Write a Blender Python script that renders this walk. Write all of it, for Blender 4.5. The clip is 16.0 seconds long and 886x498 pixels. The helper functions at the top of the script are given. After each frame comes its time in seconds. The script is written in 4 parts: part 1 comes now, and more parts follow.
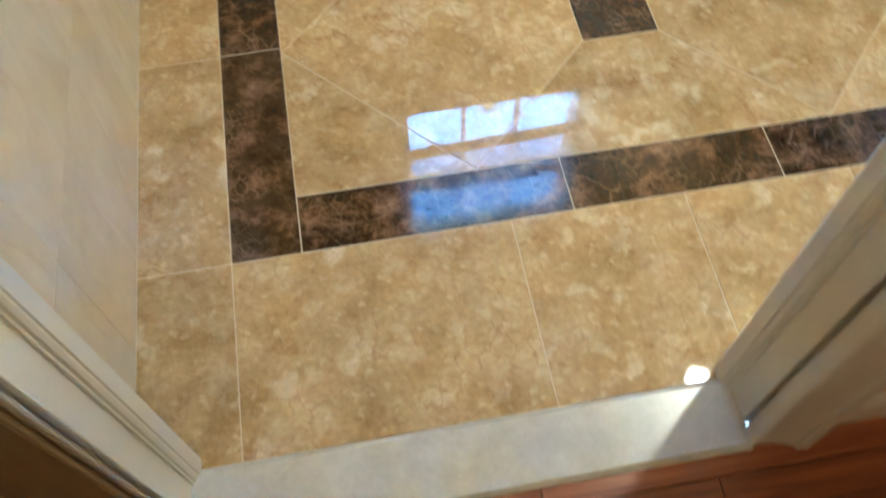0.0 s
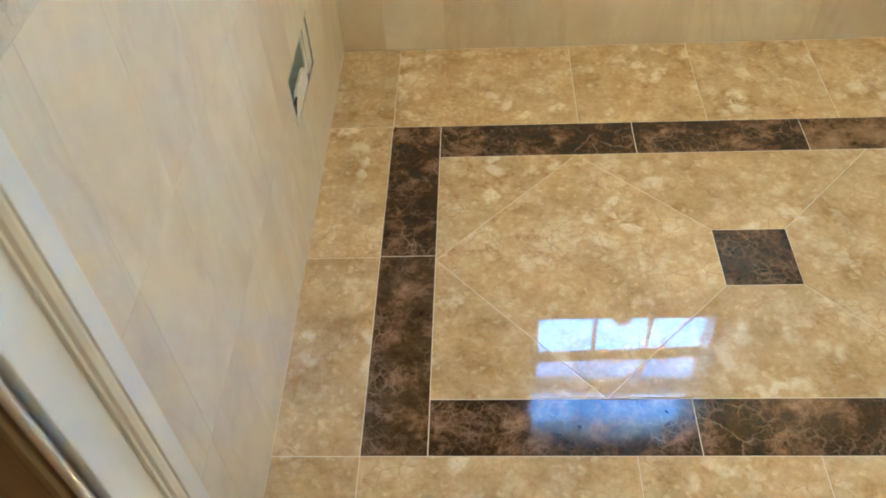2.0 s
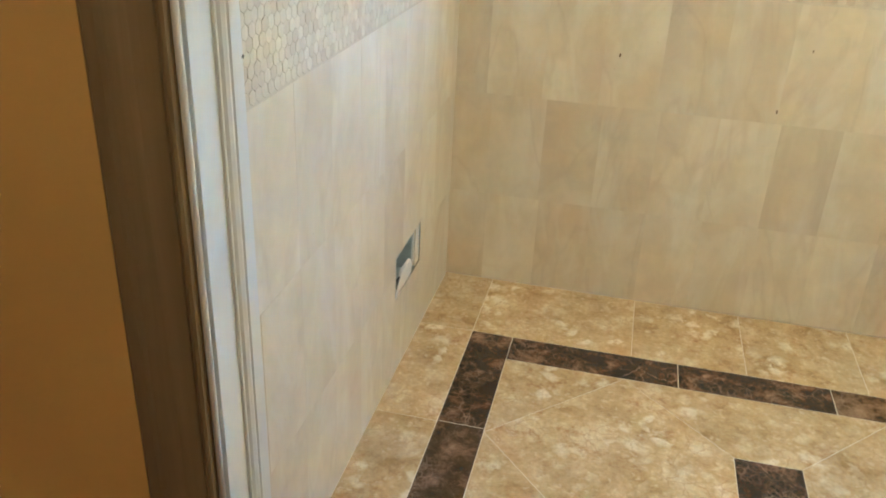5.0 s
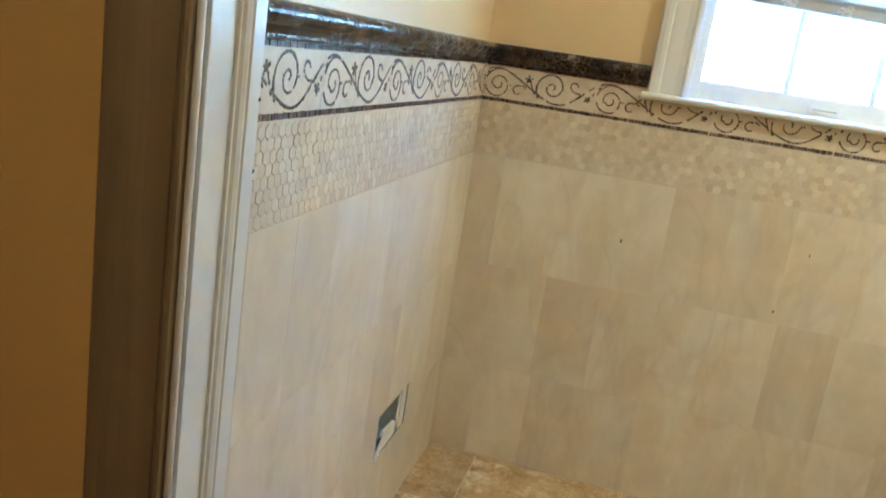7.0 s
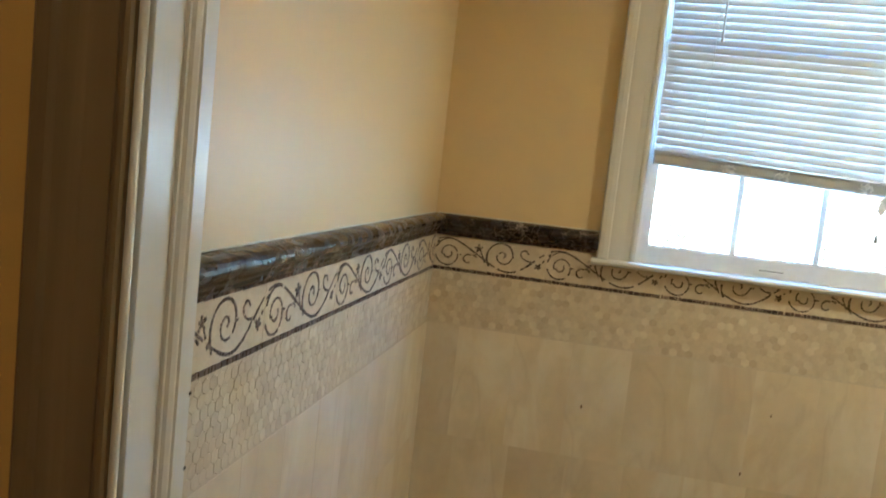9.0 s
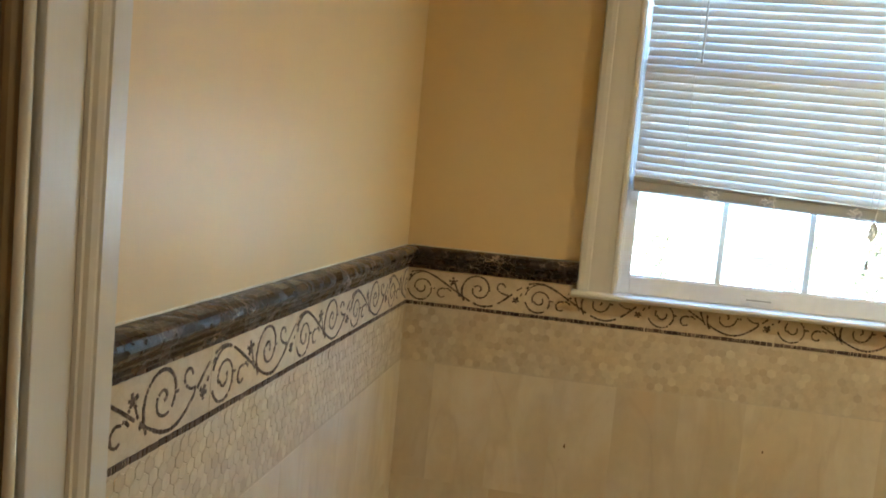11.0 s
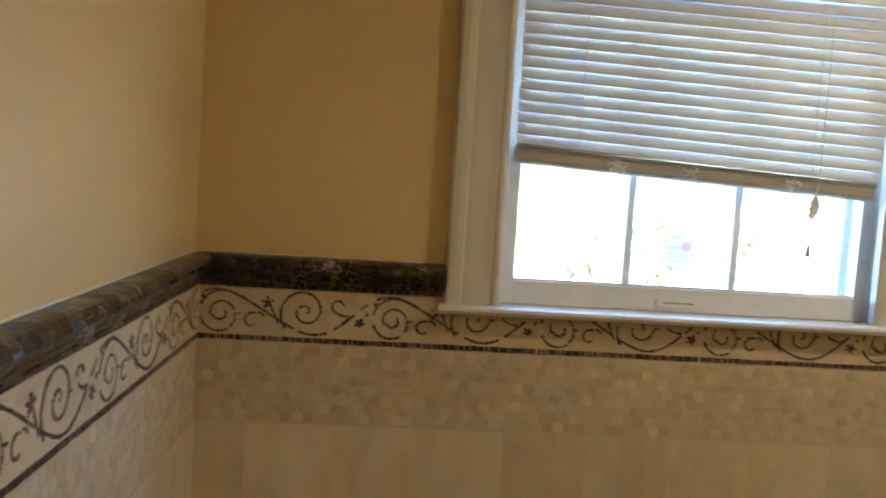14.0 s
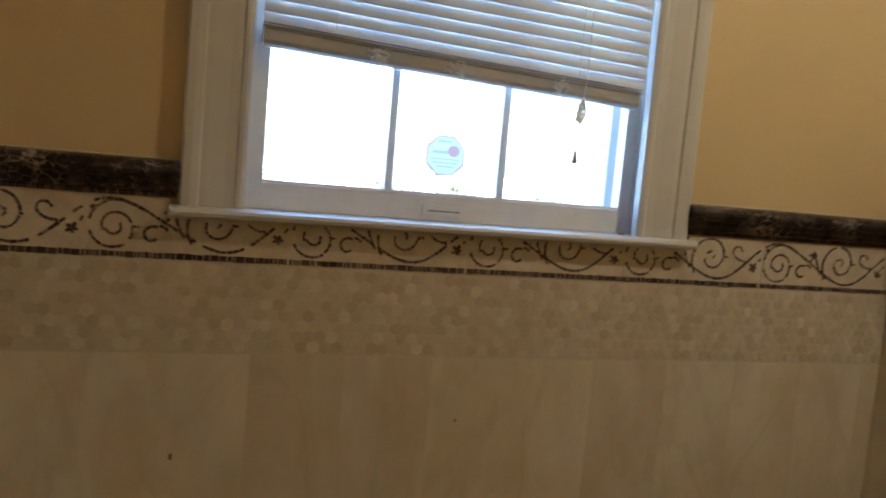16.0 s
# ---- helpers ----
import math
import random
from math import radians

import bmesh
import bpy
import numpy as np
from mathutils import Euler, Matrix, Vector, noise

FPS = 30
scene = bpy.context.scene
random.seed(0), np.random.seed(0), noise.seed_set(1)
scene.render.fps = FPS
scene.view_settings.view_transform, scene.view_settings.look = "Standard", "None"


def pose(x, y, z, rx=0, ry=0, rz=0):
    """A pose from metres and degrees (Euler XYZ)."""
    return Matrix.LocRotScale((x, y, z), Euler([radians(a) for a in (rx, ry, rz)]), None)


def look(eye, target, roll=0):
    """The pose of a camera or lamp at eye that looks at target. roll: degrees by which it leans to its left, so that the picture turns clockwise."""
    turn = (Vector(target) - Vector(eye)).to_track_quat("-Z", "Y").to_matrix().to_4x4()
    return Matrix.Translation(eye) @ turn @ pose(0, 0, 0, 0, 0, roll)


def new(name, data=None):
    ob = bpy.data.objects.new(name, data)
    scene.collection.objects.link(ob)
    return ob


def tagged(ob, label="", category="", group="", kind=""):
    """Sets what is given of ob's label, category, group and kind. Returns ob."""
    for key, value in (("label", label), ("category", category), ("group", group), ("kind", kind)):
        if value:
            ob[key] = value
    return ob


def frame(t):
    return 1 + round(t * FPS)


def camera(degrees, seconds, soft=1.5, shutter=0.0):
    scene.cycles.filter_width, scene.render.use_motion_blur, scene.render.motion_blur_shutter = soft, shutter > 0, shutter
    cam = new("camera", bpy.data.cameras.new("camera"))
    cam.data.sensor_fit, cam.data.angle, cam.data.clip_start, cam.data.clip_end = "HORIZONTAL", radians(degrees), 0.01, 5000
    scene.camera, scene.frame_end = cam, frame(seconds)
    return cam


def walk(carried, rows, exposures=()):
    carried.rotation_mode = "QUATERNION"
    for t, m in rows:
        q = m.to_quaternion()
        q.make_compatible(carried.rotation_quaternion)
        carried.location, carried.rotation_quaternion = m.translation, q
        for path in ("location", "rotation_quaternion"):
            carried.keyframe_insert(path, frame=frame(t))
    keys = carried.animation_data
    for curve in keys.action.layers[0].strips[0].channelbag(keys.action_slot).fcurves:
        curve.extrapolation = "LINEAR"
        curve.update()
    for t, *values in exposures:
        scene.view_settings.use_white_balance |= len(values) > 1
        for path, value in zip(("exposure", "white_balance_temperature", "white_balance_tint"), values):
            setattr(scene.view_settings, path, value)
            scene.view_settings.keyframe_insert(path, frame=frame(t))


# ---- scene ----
cam = camera(56.4, 16.0, soft=1.8, shutter=0.4)
PATH = [
    (0, (0.422, -2.011, 1.258), (0.571, -1.038, -0.483), -1.5),
    (0.5, (0.456, -1.91, 1.282), (0.505, -0.825, -0.398), -0.1),
    (1, (0.434, -1.861, 1.297), (0.452, -0.701, -0.333), 2.1),
    (1.5, (0.415, -1.907, 1.324), (0.352, -0.624, -0.209), -0.4),
    (2, (0.397, -1.995, 1.347), (0.292, -0.649, -0.129), -4.1),
    (2.5, (0.376, -2.072, 1.351), (0.25, -0.635, -0.034), -2.1),
    (3, (0.487, -2.158, 1.364), (0.088, -0.664, 0.096), -2.2),
    (3.5, (0.542, -2.237, 1.366), (0.155, -0.61, 0.27), 0.7),
    (3.7, (0.537, -2.269, 1.371), (0.167, -0.613, 0.313), 0.3),
    (5.8, (0.512, -2.473, 1.281), (0.12, -0.649, 0.56), 7.6),
    (6, (0.511, -2.462, 1.272), (0.113, -0.617, 0.611), 8.8),
    (6.5, (0.519, -2.449, 1.25), (0.09, -0.573, 0.707), 8.5),
    (7, (0.527, -2.442, 1.267), (0.08, -0.551, 0.791), 8.5),
    (7.5, (0.524, -2.435, 1.301), (0.072, -0.526, 0.91), 8.2),
    (8, (0.502, -2.402, 1.338), (0.073, -0.476, 1.007), 7.2),
    (8.5, (0.498, -2.387, 1.381), (0.069, -0.454, 1.101), 6.3),
    (9, (0.502, -2.37, 1.445), (0.109, -0.42, 1.234), 6.2),
    (9.5, (0.49, -2.364, 1.469), (0.116, -0.407, 1.297), 6.3),
    (10, (0.503, -2.343, 1.505), (0.159, -0.383, 1.307), 5.6),
    (10.2, (0.502, -2.327, 1.49), (0.147, -0.367, 1.311), 5.2),
    (12.3, (0.416, -1.92, 1.497), (0.108, 0.049, 1.328), 5.6),
    (12.5, (0.377, -1.836, 1.522), (0.207, 0.15, 1.354), 4.9),
    (13, (0.358, -1.704, 1.537), (0.217, 0.284, 1.373), 4.5),
    (13.5, (0.337, -1.617, 1.489), (0.301, 0.378, 1.35), 4.3),
    (14, (0.348, -1.587, 1.453), (0.488, 0.402, 1.293), 3.6),
    (14.5, (0.377, -1.536, 1.449), (0.669, 0.436, 1.296), 2.6),
    (15, (0.444, -1.505, 1.332), (0.769, 0.466, 1.226), 4.6),
    (15.5, (0.478, -1.471, 1.335), (0.902, 0.469, 1.1), 3.2),
    (16, (0.472, -1.447, 1.318), (1.082, 0.448, 1.128), 5.1),
]
EXPOSURES = [(0.0, 6.3, 4450, -9), (3.7, 6.4, 4200, -6), (6.0, 6.38, 4150, -6), (7.0, 6.06, 4200, -5), (10.2, 5.2, 4950, -4), (12.3, 5.06, 5250, -1), (14.5, 4.48, 5400, 3), (16.0, 4.18, 5150, 6)]
walk(cam, [(t, look(eye, target, roll)) for t, eye, target, roll in PATH], EXPOSURES)

# ---- world, sun and lamps ----
world = bpy.data.worlds.new("sky")
scene.world = world
world.use_nodes = True
wn = world.node_tree.nodes
sky = wn.new("ShaderNodeTexSky")
sky.sky_type = "NISHITA"
sky.sun_disc = False
sky.sun_elevation = radians(38)
sky.sun_rotation = radians(150)
sky.air_density, sky.dust_density, sky.ozone_density = 1.0, 3.0, 1.0
wn["Background"].inputs["Strength"].default_value = 0.15
world.node_tree.links.new(sky.outputs["Color"], wn["Background"].inputs["Color"])

sun = bpy.data.lights.new("sun", "SUN")
sun.energy, sun.angle, sun.color = 3.0, radians(0.6), (1.0, 0.95, 0.87)
sun_ob = new("sun", sun)
sun_ob.matrix_world = look((3.0, -6.0, 8.0), (0.0, 2.0, 0.0))

# ---- materials ----
def material(name):
    m = bpy.data.materials.new(name)
    m.use_nodes = True
    return m, m.node_tree.nodes, m.node_tree.links, m.node_tree.nodes["Principled BSDF"]


class Kit:
    """Short names for the nodes that the materials share."""

    def __init__(self, name, rough=0.5, spec=0.5, shift=0.0):
        self.m, self.n, self.l, self.b = material(name)
        self.b.inputs["Roughness"].default_value = rough
        self.b.inputs["Specular IOR Level"].default_value = spec
        geo = self.n.new("ShaderNodeNewGeometry")
        self.pos = geo.outputs["Position"]
        self.island = geo.outputs["Random Per Island"]
        info = self.n.new("ShaderNodeObjectInfo")
        self.rand = info.outputs["Random"]
        if shift:
            mul = self.n.new("ShaderNodeMath")
            mul.operation = "MULTIPLY"
            mul.inputs[1].default_value = shift
            self.l.new(self.rand, mul.inputs[0])
            add = self.n.new("ShaderNodeVectorMath")
            self.l.new(self.pos, add.inputs[0])
            self.l.new(mul.outputs[0], add.inputs[1])
            self.pos = add.outputs[0]

    def noise(self, scale, detail=4.0, rough=0.55, distort=0.0, stretch=None):
        t = self.n.new("ShaderNodeTexNoise")
        t.inputs["Scale"].default_value = scale
        t.inputs["Detail"].default_value = detail
        t.inputs["Roughness"].default_value = rough
        t.inputs["Distortion"].default_value = distort
        src = self.pos
        if stretch:
            mp = self.n.new("ShaderNodeMapping")
            mp.inputs["Scale"].default_value = stretch
            self.l.new(src, mp.inputs["Vector"])
            src = mp.outputs[0]
        self.l.new(src, t.inputs["Vector"])
        return t.outputs["Fac"]

    def cracks(self, scale, warp=0.12, warp_scale=6.0):
        """Distance to the cell borders of a warped Voronoi."""
        w = self.n.new("ShaderNodeTexNoise")
        w.inputs["Scale"].default_value = warp_scale
        w.inputs["Detail"].default_value = 5.0
        self.l.new(self.pos, w.inputs["Vector"])
        sc = self.n.new("ShaderNodeVectorMath")
        sc.operation = "SCALE"
        sc.inputs["Scale"].default_value = warp
        self.l.new(w.outputs["Color"], sc.inputs[0])
        ad = self.n.new("ShaderNodeVectorMath")
        self.l.new(self.pos, ad.inputs[0])
        self.l.new(sc.outputs[0], ad.inputs[1])
        v = self.n.new("ShaderNodeTexVoronoi")
        v.feature = "DISTANCE_TO_EDGE"
        v.inputs["Scale"].default_value = scale
        self.l.new(ad.outputs[0], v.inputs["Vector"])
        return v.outputs["Distance"]

    def cells(self, scale, warp=0.05, warp_scale=20.0):
        """A random grey for each cell of a warped Voronoi, and the distance to its middle."""
        w = self.n.new("ShaderNodeTexNoise")
        w.inputs["Scale"].default_value = warp_scale
        w.inputs["Detail"].default_value = 4.0
        self.l.new(self.pos, w.inputs["Vector"])
        sc = self.n.new("ShaderNodeVectorMath")
        sc.operation = "SCALE"
        sc.inputs["Scale"].default_value = warp
        self.l.new(w.outputs["Color"], sc.inputs[0])
        ad = self.n.new("ShaderNodeVectorMath")
        self.l.new(self.pos, ad.inputs[0])
        self.l.new(sc.outputs[0], ad.inputs[1])
        v = self.n.new("ShaderNodeTexVoronoi")
        v.inputs["Scale"].default_value = scale
        self.l.new(ad.outputs[0], v.inputs["Vector"])
        sep = self.n.new("ShaderNodeSeparateColor")
        self.l.new(v.outputs["Color"], sep.inputs[0])
        return sep.outputs[0], v.outputs["Distance"]

    def veins(self, scale, width, amount, distort=1.2, detail=4.0):
        """Thin lines where a noise crosses its middle."""
        f = self.noise(scale, detail, 0.5, distort)
        return self.ramp(f, [(0.5 - width, 0.0), (0.5, amount), (0.5 + width, 0.0)])

    def ramp(self, fac, stops):
        r = self.n.new("ShaderNodeValToRGB")
        el = r.color_ramp.elements
        while len(el) < len(stops):
            el.new(0.5)
        for e, (p, c) in zip(el, stops):
            e.position = p
            e.color = (*c, 1) if isinstance(c, tuple) else (c, c, c, 1)
        self.l.new(fac, r.inputs["Fac"])
        return r.outputs["Color"]

    def mix(self, fac, a, b, mode="MIX"):
        x = self.n.new("ShaderNodeMix")
        x.data_type, x.blend_type = "RGBA", mode
        for sock, v in ((x.inputs[0], fac), (x.inputs[6], a), (x.inputs[7], b)):
            if isinstance(v, tuple):
                sock.default_value = (*v, 1)
            elif isinstance(v, float):
                sock.default_value = v
            else:
                self.l.new(v, sock)
        return x.outputs[2]

    def vary(self, col, fac, low, high):
        """Multiply a colour by a grey between low and high."""
        return self.mix(1.0, col, self.ramp(fac, [(0.0, low), (1.0, high)]), "MULTIPLY")

    def color(self, c):
        if isinstance(c, tuple):
            self.b.inputs["Base Color"].default_value = (*c, 1)
        else:
            self.l.new(c, self.b.inputs["Base Color"])
        return self

    def roughness(self, fac, low, high):
        self.l.new(self.ramp(fac, [(0.3, low), (0.7, high)]), self.b.inputs["Roughness"])
        return self

    def bump(self, fac, dist, strength=0.5):
        bp = self.n.new("ShaderNodeBump")
        bp.inputs["Distance"].default_value = dist
        bp.inputs["Strength"].default_value = strength
        self.l.new(fac, bp.inputs["Height"])
        self.l.new(bp.outputs[0], self.b.inputs["Normal"])
        return self


def beige_marble():
    k = Kit("beige_marble", 0.06, 0.5, 41.0)
    c = k.ramp(k.noise(9.0, 9, 0.70, 0.2), [(0.34, (0.33, 0.22, 0.095)), (0.46, (0.45, 0.32, 0.155)), (0.56, (0.52, 0.385, 0.205)), (0.68, (0.61, 0.485, 0.30))])
    busy = k.ramp(k.noise(5.0, 3, 0.5, 0.4), [(0.42, 0.3), (0.58, 1.0)])
    r1, d1 = k.cells(21.0, 0.11, 17.0)
    clast = k.mix(1.0, k.ramp(r1, [(0.52, 0.0), (0.80, 0.8)]), k.ramp(d1, [(0.30, 1.0), (0.66, 0.0)]), "MULTIPLY")
    c = k.mix(k.mix(1.0, clast, busy, "MULTIPLY"), c, (0.72, 0.61, 0.44))
    r2, d2 = k.cells(62.0, 0.04, 45.0)
    chip = k.mix(1.0, k.ramp(r2, [(0.66, 0.0), (0.86, 0.55)]), k.ramp(d2, [(0.2, 1.0), (0.6, 0.0)]), "MULTIPLY")
    c = k.mix(chip, c, (0.68, 0.55, 0.36))
    rust = k.ramp(k.noise(19.0, 8, 0.74, 0.2), [(0.53, 0.0), (0.66, 0.75)])
    c = k.mix(k.mix(1.0, rust, busy, "MULTIPLY"), c, (0.31, 0.17, 0.06))
    seam = k.ramp(k.cracks(24.0, 0.06, 18.0), [(0.0, 0.55), (0.045, 0.0)])
    gate = k.ramp(k.noise(9.0, 4), [(0.52, 0.0), (0.62, 1.0)])
    c = k.mix(k.mix(1.0, seam, gate, "MULTIPLY"), c, (0.30, 0.17, 0.07))
    c = k.mix(1.0, c, k.ramp(k.noise(90.0, 6, 0.7), [(0.32, 0.84), (0.68, 1.12)]), "MULTIPLY")
    c = k.mix(1.0, c, (0.97, 0.94, 0.85), "MULTIPLY")
    c = k.vary(c, k.rand, 0.88, 1.04)
    k.color(c).roughness(k.noise(60.0, 3), 0.018, 0.04)
    return k.m


def dark_marble(name="dark_marble", rough=0.06, light=1.0, depth=1.0, vein=(0.29, 0.19, 0.11), lines=0.7):
    k = Kit(name, rough, 0.5, 53.0)
    base = k.ramp(k.noise(12.0, 9, 0.74, 0.25), [(0.40, (0.016, 0.008, 0.005)), (0.50, (0.038, 0.019, 0.011)), (0.60, (0.095 * light, 0.052 * light, 0.026 * light)), (0.70, (0.21 * light, 0.13 * light, 0.07 * light))])
    brown = k.ramp(k.noise(15.0, 7, 0.70, 0.2), [(0.38, (0.030, 0.015, 0.008)), (0.50, (0.115 * light, 0.068 * light, 0.030 * light)), (0.68, (0.23 * light, 0.15 * light, 0.08 * light))])
    c = k.mix(k.ramp(k.rand, [(0.55, 0.0), (0.9, 0.8)]), base, brown)
    c = k.mix(1.0, c, (depth, depth, depth), "MULTIPLY")
    gate = k.ramp(k.noise(13.0, 5, 0.6), [(0.44, 0.0), (0.60, 1.0)])
    for scale, wide, amount in ((36.0, 0.09, lines * 0.55), (80.0, 0.10, lines * 0.30)):
        web = k.ramp(k.cracks(scale, 0.9 / scale, scale * 1.3), [(0.0, amount), (wide, 0.0)])
        c = k.mix(k.mix(1.0, web, gate, "MULTIPLY"), c, vein)
    bold = k.ramp(k.cracks(7.0, 0.16, 7.0), [(0.0, lines), (0.012, 0.0)])
    c = k.mix(k.mix(1.0, bold, k.ramp(k.noise(5.0, 3), [(0.50, 0.0), (0.60, 1.0)]), "MULTIPLY"), c, vein)
    k.color(c).roughness(k.noise(40.0), rough * 0.7, rough * 1.6)
    return k.m


def rail_marble():
    k = Kit("rail_marble", 0.12, 0.5, 53.0)
    c = k.ramp(k.noise(12.0, 8, 0.72, 0.4), [(0.38, (0.009, 0.006, 0.006)), (0.52, (0.022, 0.014, 0.012)), (0.64, (0.060, 0.038, 0.028)), (0.74, (0.15, 0.10, 0.075))])
    gate = k.ramp(k.noise(8.0, 4, 0.6), [(0.45, 0.0), (0.60, 1.0)])
    for scale, wide, amount in ((16.0, 0.030, 0.75), (46.0, 0.05, 0.55)):
        web = k.ramp(k.cracks(scale, 2.0 / scale, scale * 0.7), [(0.0, amount), (wide, 0.0)])
        c = k.mix(k.mix(1.0, web, gate, "MULTIPLY"), c, (0.50, 0.41, 0.34))
    k.color(c).roughness(k.noise(24.0, 5, 0.6), 0.10, 0.42)
    k.bump(k.noise(30.0, 6, 0.65), 0.004, 0.45)
    return k.m


def cream_tile():
    k = Kit("cream_wall_tile", 0.34, 0.9, 29.0)
    base = k.ramp(k.noise(3.2, 5, 0.55, 0.7, (1.0, 1.0, 0.55)), [(0.30, (0.58, 0.485, 0.335)), (0.50, (0.635, 0.55, 0.395)), (0.70, (0.68, 0.605, 0.46))])
    cloud = k.ramp(k.noise(14.0, 5, 0.6, 0.5), [(0.35, 0.95), (0.65, 1.04)])
    c = k.mix(1.0, base, cloud, "MULTIPLY")
    slant = k.n.new("ShaderNodeMapping")
    slant.inputs["Rotation"].default_value = (radians(32), radians(-32), 0.0)
    slant.inputs["Scale"].default_value = (1.9, 1.9, 0.7)
    k.l.new(k.pos, slant.inputs["Vector"])
    flat, k.pos = k.pos, slant.outputs[0]
    streak = k.ramp(k.noise(3.4, 6, 0.62, 0.8), [(0.48, 0.0), (0.68, 0.5)])
    tan = k.ramp(k.noise(2.3, 5, 0.6, 0.6), [(0.52, 0.0), (0.72, 0.45)])
    hair = k.veins(1.9, 0.022, 0.22, 0.7)
    k.pos = flat
    c = k.mix(streak, c, (0.77, 0.73, 0.63))
    c = k.mix(tan, c, (0.55, 0.45, 0.30))
    c = k.mix(hair, c, (0.44, 0.35, 0.24))
    stain = k.ramp(k.noise(6.0, 5, 0.6, 0.4), [(0.62, 0.0), (0.76, 0.40)])
    c = k.mix(stain, c, (0.53, 0.41, 0.25))
    speck = k.ramp(k.noise(130.0, 2, 0.4), [(0.76, 0.0), (0.80, 0.5)])
    c = k.mix(speck, c, (0.36, 0.25, 0.14))
    c = k.vary(c, k.rand, 0.95, 1.045)
    k.color(c)
    return k.m


def cream_mosaic(name, use_island):
    k = Kit(name, 0.33, 0.45, 17.0)
    r = k.island if use_island else k.rand
    tone = k.ramp(r, [(0.0, (0.51, 0.425, 0.30)), (0.3, (0.575, 0.495, 0.36)), (0.8, (0.615, 0.54, 0.40)), (1.0, (0.675, 0.605, 0.46))])
    c = k.mix(1.0, tone, k.ramp(k.noise(48.0, 4), [(0.35, 0.93), (0.65, 1.05)]), "MULTIPLY")
    k.color(c)
    k.bump(k.noise(150.0, 3), 0.0008, 0.3)
    return k.m


def tessera():
    k = Kit("dark_tessera", 0.28, 0.5)
    k.color(k.ramp(k.island, [(0.0, (0.030, 0.018, 0.018)), (0.55, (0.065, 0.041, 0.038)), (0.9, (0.13, 0.088, 0.072)), (1.0, (0.26, 0.20, 0.16))]))
    return k.m


def border_stone():
    k = Kit("border_stone", 0.35, 0.45, 13.0)
    c = k.ramp(k.noise(26.0, 5, 0.6), [(0.35, (0.55, 0.465, 0.33)), (0.65, (0.66, 0.58, 0.44))])
    crack = k.ramp(k.cracks(75.0, 0.02, 30.0), [(0.0, 0.30), (0.05, 0.0)])
    k.color(k.mix(crack, c, (0.46, 0.36, 0.23)))
    k.bump(k.cracks(75.0, 0.02, 30.0), 0.001, 0.25)
    return k.m


def grout(name, col):
    k = Kit(name, 0.85, 0.2)
    k.color(k.vary(k.mix(0.0, col, col), k.noise(120.0, 4), 0.86, 1.1))
    k.bump(k.noise(400.0, 2), 0.0005, 0.4)
    return k.m


def paint(name, col, rough=0.55):
    k = Kit(name, rough, 0.7)
    c = k.vary(k.mix(0.0, col, col), k.noise(2.2, 4), 0.94, 1.04)
    k.color(c).bump(k.noise(260.0, 3, 0.6), 0.0007, 0.25)
    return k.m


def trim_paint():
    k = Kit("white_trim_paint", 0.28, 0.5)
    c = k.vary(k.mix(0.0, (0.67, 0.66, 0.625), (0.67, 0.66, 0.625)), k.noise(9.0, 5), 0.93, 1.03)
    scuff = k.ramp(k.noise(60.0, 4, 0.6, 0.0, (1.0, 1.0, 0.12)), [(0.66, 0.0), (0.78, 0.22)])
    k.color(k.mix(scuff, c, (0.50, 0.46, 0.38)))
    k.bump(k.noise(120.0, 3, 0.5, 0.0, (1.0, 1.0, 0.08)), 0.0006, 0.25)
    return k.m


def slat_plastic(name="blind_slat_plastic", through_light=0.15, col=(0.66, 0.675, 0.69)):
    k = Kit(name, 0.42, 0.5)
    k.color(k.vary(k.mix(0.0, col, col), k.noise(30.0, 4), 0.94, 1.04))
    tr = k.n.new("ShaderNodeBsdfTranslucent")
    tr.inputs["Color"].default_value = (0.80, 0.78, 0.73, 1)
    mx = k.n.new("ShaderNodeMixShader")
    mx.inputs[0].default_value = through_light
    out = k.n["Material Output"]
    k.l.new(k.b.outputs[0], mx.inputs[1])
    k.l.new(tr.outputs[0], mx.inputs[2])
    k.l.new(mx.outputs[0], out.inputs["Surface"])
    return k.m


def thin_film(name, col, clear=0.35):
    """A printed film on glass: light comes through it."""
    k = Kit(name, 0.5, 0.4)
    k.color(col)
    tl = k.n.new("ShaderNodeBsdfTranslucent")
    tl.inputs["Color"].default_value = (*col, 1)
    tp = k.n.new("ShaderNodeBsdfTransparent")
    a, b = k.n.new("ShaderNodeMixShader"), k.n.new("ShaderNodeMixShader")
    a.inputs[0].default_value, b.inputs[0].default_value = 0.75, clear
    k.l.new(k.b.outputs[0], a.inputs[1])
    k.l.new(tl.outputs[0], a.inputs[2])
    k.l.new(a.outputs[0], b.inputs[1])
    k.l.new(tp.outputs[0], b.inputs[2])
    k.l.new(b.outputs[0], k.n["Material Output"].inputs["Surface"])
    return k.m


def window_glass():
    k = Kit("clear_glass", 0.0, 0.5)
    k.color((0.97, 0.99, 0.99))
    k.b.inputs["Transmission Weight"].default_value = 1.0
    k.b.inputs["IOR"].default_value = 1.02
    return k.m


